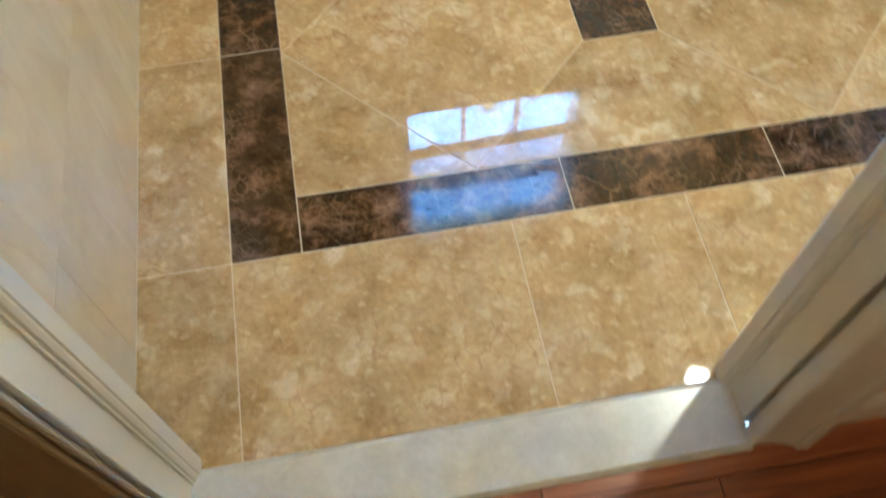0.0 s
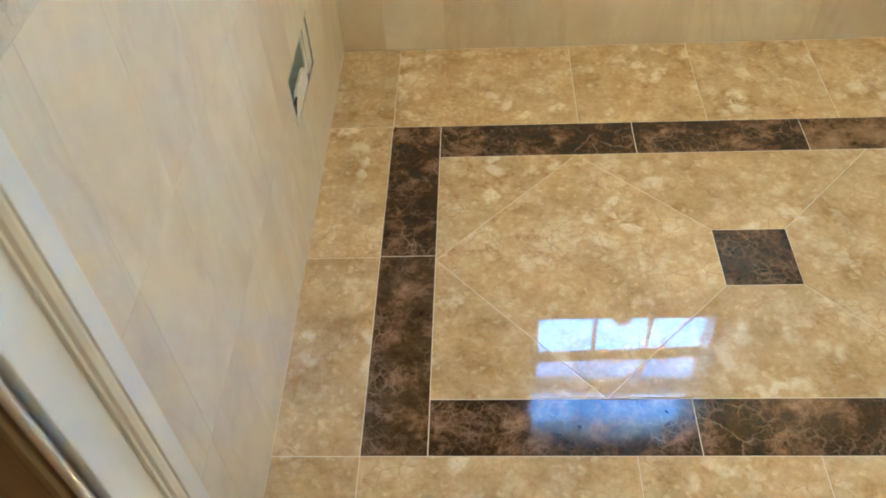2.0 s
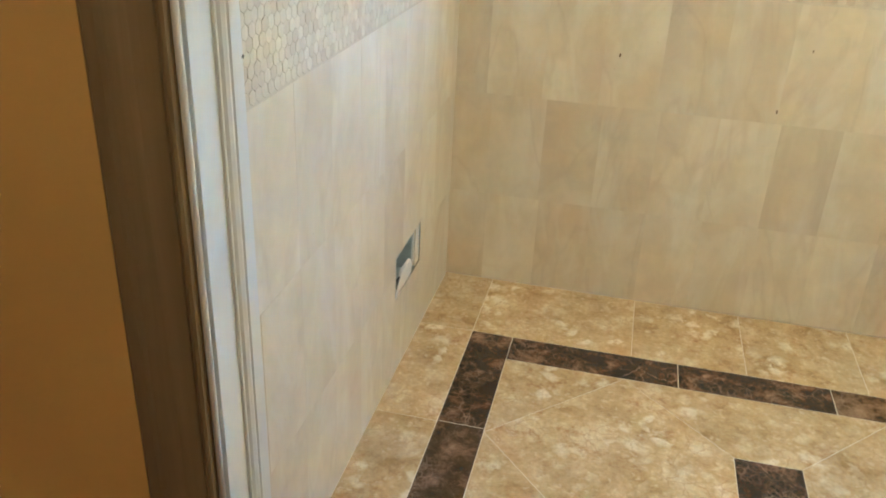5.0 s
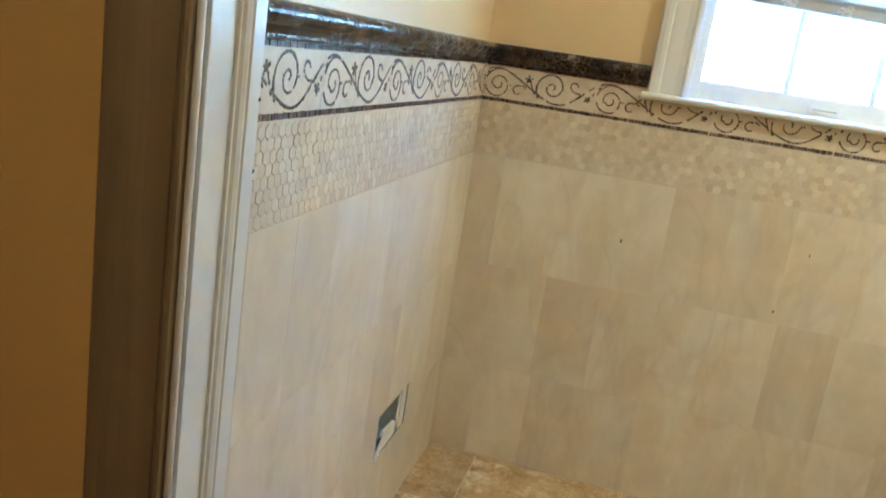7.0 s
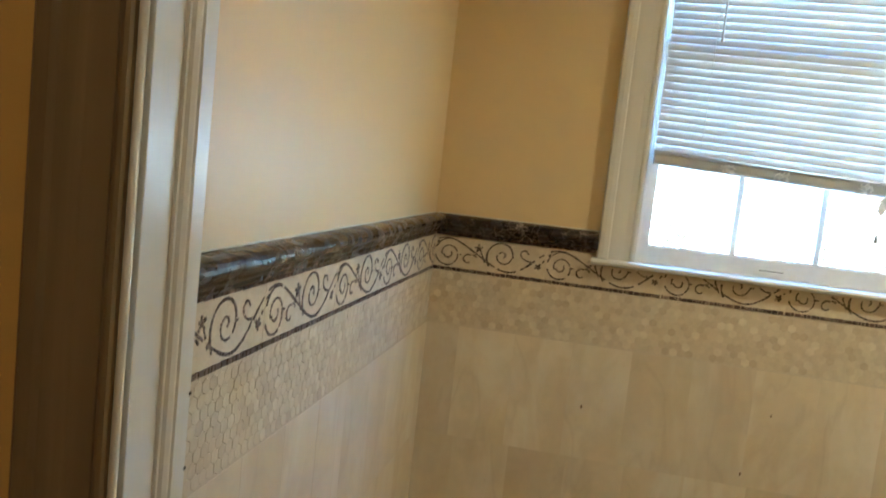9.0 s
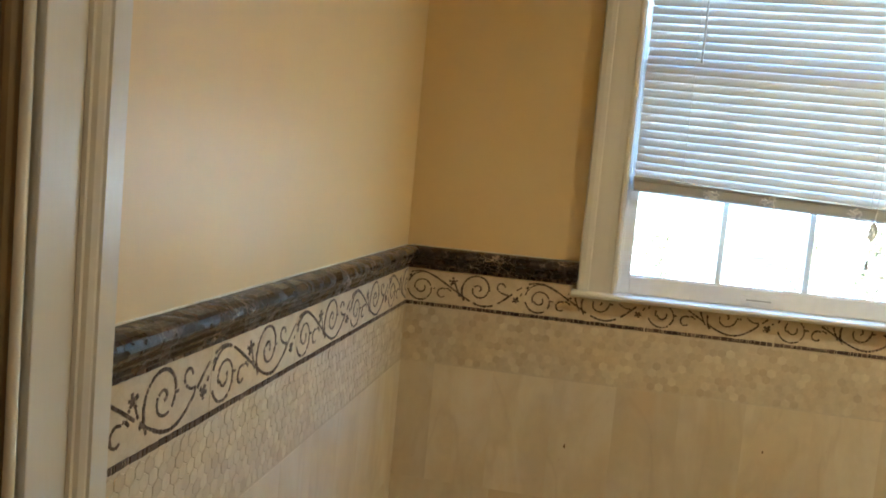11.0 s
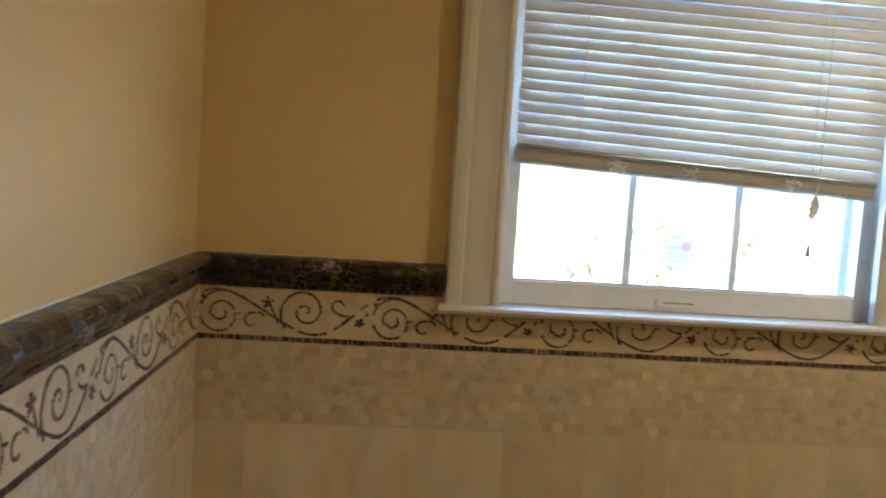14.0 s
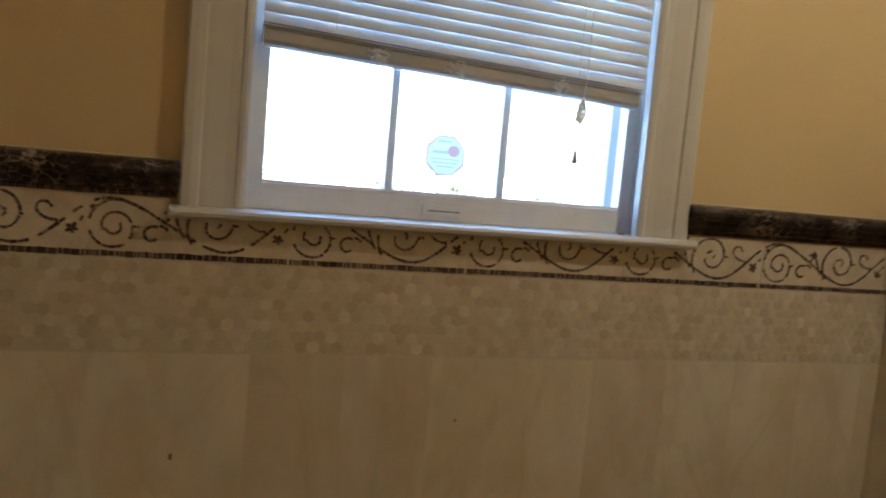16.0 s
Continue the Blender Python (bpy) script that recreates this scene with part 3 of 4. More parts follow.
def dashes(bm, m, u_lo, u_hi, v0, v1, rng, w=0.0012):
    """A line of small dark stones of uneven length."""
    u = u_lo
    while u < u_hi - 0.004:
        n = rng.choice((0.005, 0.006, 0.008, 0.011, 0.016)) * rng.uniform(0.85, 1.15)
        e = min(u + n, u_hi)
        prism(bm, rect(u, e - rng.uniform(0.0007, 0.0018), v0 + rng.uniform(0, 0.0012), v1 - rng.uniform(0, 0.0012)), -0.004, w + rng.uniform(-0.0005, 0.0004), m, 0.0005)
        u = e


def stones_along(bm, m, curve, rng, size=0.0036, keep=None):
    """Small dark stones laid along a curve, a function of 0..1."""
    pts = [Vector(curve(i / 160)) for i in range(161)]
    i = 0
    while i < 160:
        n = rng.uniform(0.0065, 0.012)
        j, d = i, 0.0
        while j < 160 and d < n:
            d += (pts[j + 1] - pts[j]).length
            j += 1
        a, b = pts[i], pts[j]
        if d > 0.003:
            t = (b - a).normalized()
            nrm = Vector((-t.y, t.x)) * size * rng.uniform(0.42, 0.58)
            a2, b2 = a + t * rng.uniform(0.0002, 0.0009), b - t * rng.uniform(0.0002, 0.0009)
            quad = [a2 - nrm, b2 - nrm * rng.uniform(0.8, 1.1), b2 + nrm * rng.uniform(0.8, 1.1), a2 + nrm]
            if rng.random() > 0.02 and (keep is None or all(keep(p.x, p.y) for p in quad)):
                prism(bm, [tuple(p) for p in quad], -0.004, 0.0011 + rng.uniform(-0.0004, 0.0003), m, 0.0004)
        i = j


PERIOD = 0.329


def spiral(c, r0, r1, a0, a1):
    return lambda s: (c[0] + (r0 + (r1 - r0) * s) * math.cos(radians(a0 + (a1 - a0) * s)), c[1] + (r0 + (r1 - r0) * s) * math.sin(radians(a0 + (a1 - a0) * s)))


def scroll_curves(u0):
    """One repeat of the vine scroll, from u0, standing on the line below it: (curve, width)."""
    v, thin, wide = LINE_TOP, 0.0046, 0.0052
    a, b = (u0 + 0.042, v + 0.039), (u0 + 0.203, v + 0.049)

    def run(x0, z0, x1, z1, bow=0.0):
        return lambda s: (u0 + x0 + (x1 - x0) * s, v + z0 + (z1 - z0) * s + bow * math.sin(math.pi * s))

    yield lambda s: (u0 + 0.046 + PERIOD * s, v + 0.0450 + 0.0395 * math.cos(math.tau * s) - 0.004 * math.sin(2 * math.tau * s)), wide
    # the open curl that hangs under the crest
    yield spiral(a, 0.0445, 0.033, 80, 300), thin
    yield spiral(a, 0.032, 0.027, 305, 372), thin
    yield spiral(a, 0.027, 0.019, 14, 205), thin
    yield spiral(a, 0.015, 0.010, 190, 400), thin
    yield run(0.068, 0.040, 0.081, 0.040), thin
    # the tight curl that rises from the trough
    yield spiral(b, 0.051, 0.028, 222, 0), wide
    yield spiral(b, 0.027, 0.016, -2, -200), thin
    yield spiral(b, 0.015, 0.003, -205, -440), thin
    yield run(0.229, 0.050, 0.242, 0.051), thin
    # side shoots
    yield spiral((u0 + 0.101, v + 0.028), 0.016, 0.010, 55, 320), thin
    yield run(0.112, 0.044, 0.126, 0.036, 0.003), thin
    yield spiral((u0 + 0.264, v + 0.062), 0.013, 0.0105, 5, 235), thin
    yield run(0.258, 0.053, 0.286, 0.045, -0.004), thin
    yield run(0.286, 0.045, 0.280, 0.032, 0.0), thin
    yield run(0.318, 0.044, 0.341, 0.074, 0.003), thin
    yield run(0.138, 0.054, 0.152, 0.024, 0.0), thin
    yield run(0.155, 0.052, 0.157, 0.028, 0.0), thin
    # leaves
    for cx, cz, turn, size in ((0.131, 0.063, 95, 0.0135), (0.307, 0.032, -80, 0.0115)):
        for k in (-140, -70, 0, 70, 140):
            ang = radians(turn + k)
            yield (lambda s, cx=cx, cz=cz, ang=ang, size=size: (u0 + cx + size * s * math.cos(ang), v + cz + size * s * math.sin(ang))), 0.0058


def scroll_border(wall, m, u_lo, u_hi, start, seed, top=lambda u: BAND_TOP):
    """Border tiles, each a pale stone strip with the dark scroll laid into it."""
    rng = random.Random(seed)
    u = start
    while u < u_hi:
        a, b = max(u, u_lo), min(u + PERIOD, u_hi)
        if b > a + 0.01:
            cuts = sorted({a, b, *[c for c in (0.455, 1.459) if a < c < b and m is BACK_M]})
            bmb = bmesh.new()
            for c, d in zip(cuts, cuts[1:]):
                prism(bmb, rect(c + 0.0003, d - 0.0003, MOSAIC_TOP, top((c + d) / 2)), -DEPTH, 0.0003, m)
            tile = part("border_tile", bmb, BORDER, wall)
            bmi = bmesh.new()
            keep = lambda x, z: a + 0.001 < x < b - 0.001 and LINE_TOP < z < top(x) - 0.001
            for back in (-PERIOD, 0.0):
                for f, width in scroll_curves(u + back):
                    stones_along(bmi, m, f, rng, width, keep)
            dashes(bmi, m, a + 0.0005, b, MOSAIC_TOP + 0.0005, LINE_TOP - 0.0005, rng)
            part("scroll_inlay", bmi, TESS, tile, "dark brown stone scroll inlay")
        u += PERIOD


RAIL_PROFILE = ((-0.010, 0.0), (0.011, 0.0), (0.0125, 0.003), (0.0125, 0.007), (0.015, 0.010), (0.0175, 0.014), (0.019, 0.019), (0.022, 0.022), (0.027, 0.0245), (0.0310, 0.029), (0.0328, 0.034), (0.0322, 0.039), (0.0290, 0.0445), (0.0235, 0.0485), (0.016, 0.0510), (0.006, 0.052), (-0.010, 0.052))


def chair_rail(name, m, u_lo, u_hi, cuts, mitre_lo=0, mitre_hi=0):
    rail = tagged(new(name), "dark brown marble chair rail along the wainscot top", "chair rail", kind="structure")
    us = [u_lo, *cuts, u_hi]
    for a, b in zip(us, us[1:]):
        bmr = bmesh.new()
        la, lb = [], []
        for w, v in RAIL_PROFILE:
            ua = a + (max(0, w) * mitre_lo if a == u_lo else 0.0004)
            ub = b - (max(0, w) * mitre_hi if b == u_hi else 0.0004)
            la.append(bmr.verts.new(m @ Vector((ua, DASH_TOP + v, w))))
            lb.append(bmr.verts.new(m @ Vector((ub, DASH_TOP + v, w))))
        for i in range(len(la)):
            j = (i + 1) % len(la)
            bmr.faces.new((la[i], la[j], lb[j], lb[i]))
        bmr.faces.new(la[::-1])
        bmr.faces.new(lb)
        part("rail_piece", bmr, RAIL, rail)
    bead = bmesh.new()
    prism(bead, rect(u_lo, u_hi, DASH_TOP + 0.0521, DASH_TOP + 0.0550), -DEPTH, 0.0022 - DEPTH, m, 0.001)
    part("caulk_line", bead, CAULK, rail, "thin bead of white caulk")
    return rail


def under_window(u):
    return 1.2025 if 0.455 < u < 1.459 else BAND_TOP


def wainscot():
    grout_sheet(wall_left, LEFT_M, FRONT_Y, 0.0, DASH_TOP, HOLE)
    grout_sheet(wall_back, BACK_M, 0.0, RIGHT_X, 1.199)
    grout_sheet(wall_right, RIGHT_M, FRONT_Y, 0.0, DASH_TOP)
    tile_wall(wall_left, LEFT_M, FRONT_Y, 0.0, (-1.575, -1.570, -1.574), HOLE, 11)
    tile_wall(wall_back, BACK_M, 0.0, RIGHT_X, (0.122, 0.116, 0.098), None, 12)
    tile_wall(wall_right, RIGHT_M, FRONT_Y, 0.0, (-1.50, -1.50, -1.50), None, 13)
    scroll_border(wall_left, LEFT_M, FRONT_Y, 0.0, -1.860, 21)
    scroll_border(wall_back, BACK_M, 0.0, RIGHT_X, 0.0, 22, under_window)
    scroll_border(wall_right, RIGHT_M, FRONT_Y, 0.0, -1.645, 23)
    rng = random.Random(31)
    for wall, m, spans in ((wall_left, LEFT_M, ((FRONT_Y, 0.0),)), (wall_back, BACK_M, ((0.0, 0.467), (1.446, RIGHT_X))), (wall_right, RIGHT_M, ((FRONT_Y, 0.0),))):
        b = bmesh.new()
        for a, c in spans:
            dashes(b, m, a, c, BAND_TOP + 0.0005, DASH_TOP - 0.0008, rng)
        tagged(part("stone_line", b, TESS, wall, "line of small dark stones"), kind="stuff")
    chair_rail("chair_rail_left", LEFT_M, FRONT_Y, 0.0, (-1.52, -1.215, -0.91, -0.605, -0.30), 0, 1)
    chair_rail("chair_rail_back", BACK_M, 0.0, 0.4685, (0.300,), 1, 0)
    chair_rail("chair_rail_back", BACK_M, 1.4445, RIGHT_X, (1.56, 1.865), 0, 1)
    chair_rail("chair_rail_right", RIGHT_M, FRONT_Y, 0.0, (-1.22, -0.915, -0.61, -0.305), 0, 1)
    hexagons(wall_left, LEFT_M, FRONT_Y, 0.0, -1.42, -0.62, 41)
    hexagons(wall_back, BACK_M, 0.0, RIGHT_X, 0.15, 0.95, 42)
    hexagons(wall_right, RIGHT_M, FRONT_Y, 0.0, 9.0, 9.1, 43)


# ---- open duct hole in the tile ----
def duct():
    y0, y1, z0, z1 = HOLE
    b = bmesh.new()
    box(b, -0.072, -0.071, y0 + 0.004, y1 - 0.004, z0 + 0.004, z1 - 0.004)
    box(b, -0.098, 0.001, y0 + 0.003, y0 + 0.0042, z0 + 0.003, z1 - 0.003)
    box(b, -0.098, -0.002, y1 - 0.0042, y1 - 0.003, z0 + 0.003, z1 - 0.003)
    box(b, -0.098, -0.004, y0 + 0.005, y1 - 0.005, z1 - 0.0042, z1 - 0.003)
    box(b, -0.098, -0.004, y0 + 0.005, y1 - 0.005, z0 + 0.003, z0 + 0.0042)
    ob = tagged(to_object("duct_opening", b, STEEL), "open galvanised duct boot in a rough hole in the wall tile", "duct")
    ym = y1 - 0.072
    # Two dark plates near the surface; the hole's shade is in their colour.
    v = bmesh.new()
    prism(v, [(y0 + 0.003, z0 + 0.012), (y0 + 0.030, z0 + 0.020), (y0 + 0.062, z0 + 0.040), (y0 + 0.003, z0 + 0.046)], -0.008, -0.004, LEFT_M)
    part("dark_void", v, SHADE_DARK, ob, "flat dark plate, painted shade below the duct mouth")
    v = bmesh.new()
    prism(v, rect(ym + 0.004, y1 - 0.008, z0 + 0.004, z1 - 0.004), -0.022, -0.018, LEFT_M)
    part("dark_void", v, SHADE_DARK, ob, "flat dark plate, painted shade behind the metal")
    f = bmesh.new()
    box(f, -0.070, -0.0055, ym, ym + 0.0012, z0 + 0.006, z1 - 0.004)
    part("boot_side", f, STEEL, ob, "dull galvanised side of the duct boot")
    f = bmesh.new()
    prism(f, [(ym - 0.003, z1 - 0.003), (ym + 0.004, z1 - 0.001), (ym + 0.002, z0 + 0.034), (ym - 0.006, z0 + 0.022)], -0.005, 0.0006, LEFT_M, 0.0004)
    part("bent_flange", f, VINYL, ob, "bent pale sheet-metal flange")
    rng = random.Random(3)
    r = bmesh.new()
    prism(r, [(y0 + 0.004, z0 + 0.0005), (ym - 0.010, z0 + 0.0005), (ym - 0.004, z0 + 0.030), (ym - 0.016, z0 + 0.046), (y0 + 0.075, z0 + 0.050), (y0 + 0.030, z0 + 0.012)], -0.011, -0.0015, LEFT_M, 0.002)
    part("mortar_lump", r, MORTAR, ob, "pale mortar in the duct mouth")
    r = bmesh.new()
    prism(r, [(ym + 0.026, z0 + 0.001), (y1 - 0.003, z0 + 0.001), (y1 - 0.003, z1 - 0.003), (ym + 0.034, z1 - 0.004)], -0.017, -0.0025, LEFT_M, 0.0015)
    part("mortar_patch", r, MORTAR, ob, "rough mortar patch beside the flange")
    e = bmesh.new()
    for k in range(22):
        u = rng.uniform(y0 - 0.006, y1 + 0.006)
        for v, s in ((z0, -1), (z1, 1)):
            n = rng.uniform(0.006, 0.016)
            h = rng.uniform(0.002, 0.006)
            prism(e, [(u, v), (u + n, v + s * 0.001), (u + n * 0.7, v + s * h), (u + n * 0.2, v + s * h * 0.8)], -0.004, 0.0009, LEFT_M, 0.0004)
    for k in range(12):
        v = rng.uniform(z0, z1 - 0.01)
        for u, s in ((y0, -1), (y1, 1)):
            n = rng.uniform(0.006, 0.014)
            prism(e, [(u, v), (u, v + n), (u + s * rng.uniform(0.002, 0.009), v + n * 0.6)], -0.004, 0.0009, LEFT_M, 0.0003)
    tagged(part("mortar_edge", e, MORTAR, ob, "chipped mortar edge"), kind="stuff")


def chips():
    """Small dark chips in the wall tile."""
    rng = random.Random(77)
    dark = plain("chip_brown", (0.16, 0.10, 0.06), 0.9)
    for u, v, r in CHIPS:
        n = 7
        poly = [(u + r * rng.uniform(0.5, 0.9) * math.cos(q * math.tau / n), v + r * 1.7 * rng.uniform(0.6, 1.0) * math.sin(q * math.tau / n)) for q in range(n)]
        part("tile_chip", prism(bmesh.new(), poly, -0.002, 0.0006, BACK_M), dark, wall_back, "dark chip in the tile")


# ---- window ----
def window():
    x0, x1, z0, z1 = WIN
    win = tagged(new("window_1"), "white double-hung window with moulded casing and grid panes", "window", kind="structure")

    def casing_profile(s):
        return ((0.0, -0.010), (0.0, 0.013), (0.006, 0.017), (0.012, 0.017), (0.015, 0.014), (0.030, 0.013), (0.058, 0.016), (0.066, 0.016), (0.069, 0.021), (0.080, 0.024), (0.091, 0.023), (0.095, 0.018), (0.095, -0.010))

    for xi, s, wide in ((x0 + 0.016, -1, 1.105), (x1 - 0.026, 1, 1.21)):
        b = bmesh.new()
        sweep(b, [(xi + s * p * wide, -d * 0.75 if d > 0 else -d, 0) for p, d in casing_profile(s)], (0, 0, z0 + 0.0005), (0, 0, z1))
        part("side_casing", b, TRIM, win)
    b = bmesh.new()
    sweep(b, [(0, -d, z1 + p) for p, d in casing_profile(1)], (x0 - 0.089, 0, 0), (x1 + 0.089, 0, 0))
    part("head_casing", b, TRIM, win)
    b = bmesh.new()
    nose = [(0, 0.10, 0.0), (0, -0.026, 0.0), (0, -0.033, -0.003), (0, -0.0355, -0.0085), (0, -0.033, -0.014), (0, -0.027, -0.0165), (0, -0.0005, -0.017), (0, -0.0005, -0.0195), (0, 0.10, -0.0195)]
    sweep(b, nose, (0.455, 0, z0), (1.459, 0, z0))
    part("window_sill", b, TRIM, win, "white painted sill with rounded nosing")
    b = bmesh.new()
    box(b, x0 - 0.002, x0 + 0.010, -0.004, 0.16, z0, z1, 0.001)
    box(b, x1 - 0.010, x1 + 0.002, -0.004, 0.16, z0, z1, 0.001)
    box(b, x0 + 0.010, x1 - 0.010, -0.004, 0.16, z1 - 0.012, z1, 0.001)
    for y in (0.026, 0.062, 0.100):
        box(b, x1 - 0.024, x1 - 0.010, y, y + 0.006, z0, z1 - 0.012, 0.001)
        box(b, x0 + 0.010, x0 + 0.024, y, y + 0.006, z0, z1 - 0.012, 0.001)
    box(b, x0 + 0.010, x1 - 0.010, 0.1005, 0.19, z0 - 0.01, z0 + 0.006, 0.002)
    part("window_frame", b, VINYL, win, "white vinyl window frame with sash tracks")
    b = bmesh.new()
    for xa, xb in ((1.311, x1 - 0.0245), (x0 + 0.0245, 0.601)):
        box(b, xa, xb, 0.100, 0.118, z0 + 0.0065, z1 - 0.013, 0.002)
        box(b, xa + (0.008 if xa > 1 else 0.0), xb - (0.0 if xa > 1 else 0.008), 0.1185, 0.170, z0 + 0.0065, z1 - 0.013, 0.002)
    # Plain grey, darker than the vinyl frame beside it.
    part("outer_track", b, plain("grey_track", (0.50, 0.50, 0.48), 0.5), win, "grey outer screen track")

    def sash(name, y, zb, zt, bottom, gx0, gx1, mull):
        b = bmesh.new()
        a, c = x0 + 0.013, x1 - 0.020
        ym = y + 0.030
        box(b, a, gx0, y, ym, zb, zt, 0.002)
        box(b, gx1, c, y, ym, zb, zt, 0.002)
        box(b, gx0, gx1, y + 0.0005, ym, zb, bottom, 0.002)
        box(b, gx0, gx1, y + 0.0005, ym, zt - 0.036, zt, 0.002)
        # thin glazing bead
        box(b, gx0, gx1, y + 0.006, y + 0.012, bottom, bottom + 0.005, 0.001)
        s = part(name, b, VINYL, win, "white vinyl sash")
        for xm in mull:
            mb = bmesh.new()
            box(mb, xm - 0.001, xm + 0.0145, y + 0.010, y + 0.022, bottom, zt - 0.036, 0.002)
            part("muntin", mb, GRILLE, s)
        g = bmesh.new()
        box(g, gx0 - 0.004, gx1 + 0.004, y + 0.0255, y + 0.028, bottom - 0.004, zt - 0.032)
        pane = part("pane", g, GLASS, s, "clear window pane")
        pane.visible_shadow = False
        return s

    low = sash("lower_sash", 0.028, z0 + 0.001, 1.848, 1.269, 0.606, 1.306, (0.827, 1.047))
    sash("upper_sash", 0.066, 1.812, z1 - 0.013, 1.850, 0.606, 1.306, (0.827, 1.047))
    b = bmesh.new()
    box(b, 0.898, 0.983, 0.0235, 0.028, 1.2320, 1.2510, 0.0018)
    lift = part("sash_lift", b, VINYL, win, "moulded white finger lift")
    # The slot is a flat grey strip, its shade given by the colour.
    b = bmesh.new()
    box(b, 0.909, 0.972, 0.0226, 0.0236, 1.2390, 1.2420, 0.0004)
    part("lift_slot", b, plain("slot_shade_grey", (0.30, 0.30, 0.29), 0.6), lift)
    b = bmesh.new()
    tube(b, [(1.302, 0.006, 1.2235), (1.315, 0.008, 1.2235)], 0.0025, 8)
    part("tilt_pin", b, BRASS, win, "small brass pin")


def sticker():
    """Octagonal warning sticker on the inner face of the pane."""
    M = Matrix(((1, 0, 0, 0), (0, 0, -1, 0.0535), (0, 1, 0, 0), (0, 0, 0, 1)))
    c, r = (0.943, 1.345), 0.041

    def octo(rad):
        return [(c[0] + rad * math.cos(radians(22.5 + 45 * k)), c[1] + rad * math.sin(radians(22.5 + 45 * k))) for k in range(8)]

    ring, outer, inner = bmesh.new(), octo(r), octo(r - 0.003)
    for k in range(8):
        j = (k + 1) % 8
        prism(ring, [outer[k], outer[j], inner[j], inner[k]], 0.0, 0.0004, M)
    st = tagged(to_object("window_sticker", ring, thin_film("sticker_red_edge", (0.50, 0.30, 0.31), 0.05)), "octagonal pale blue sticker with red edge on the pane", "sticker")
    part("sticker_face", prism(bmesh.new(), octo(r - 0.0031), 0.0004, 0.0008, M), thin_film("sticker_pale_blue", (0.56, 0.585, 0.57), 0.11), st)
    b = bmesh.new()
    prism(b, [(c[0] + 0.016 + 0.012 * math.cos(k * math.tau / 14), c[1] + 0.009 + 0.011 * math.sin(k * math.tau / 14)) for k in range(14)], 0.0008, 0.0012, M)
    part("red_emblem", b, thin_film("sticker_red", (0.86, 0.50, 0.52), 0.55), st)
    for dx0, dx1, dz, h in ((-0.026, 0.004, 0.003, 0.006), (-0.028, 0.028, -0.008, 0.0025), (-0.026, 0.024, -0.015, 0.0025), (-0.018, 0.018, -0.022, 0.0025), (-0.016, 0.012, 0.025, 0.003)):
        b = prism(bmesh.new(), rect(c[0] + dx0, c[0] + dx1, c[1] + dz, c[1] + dz + h), 0.0008, 0.0011, M)
        part("text_bar", b, thin_film("sticker_grey", (0.66, 0.72, 0.76), 0.50), st)


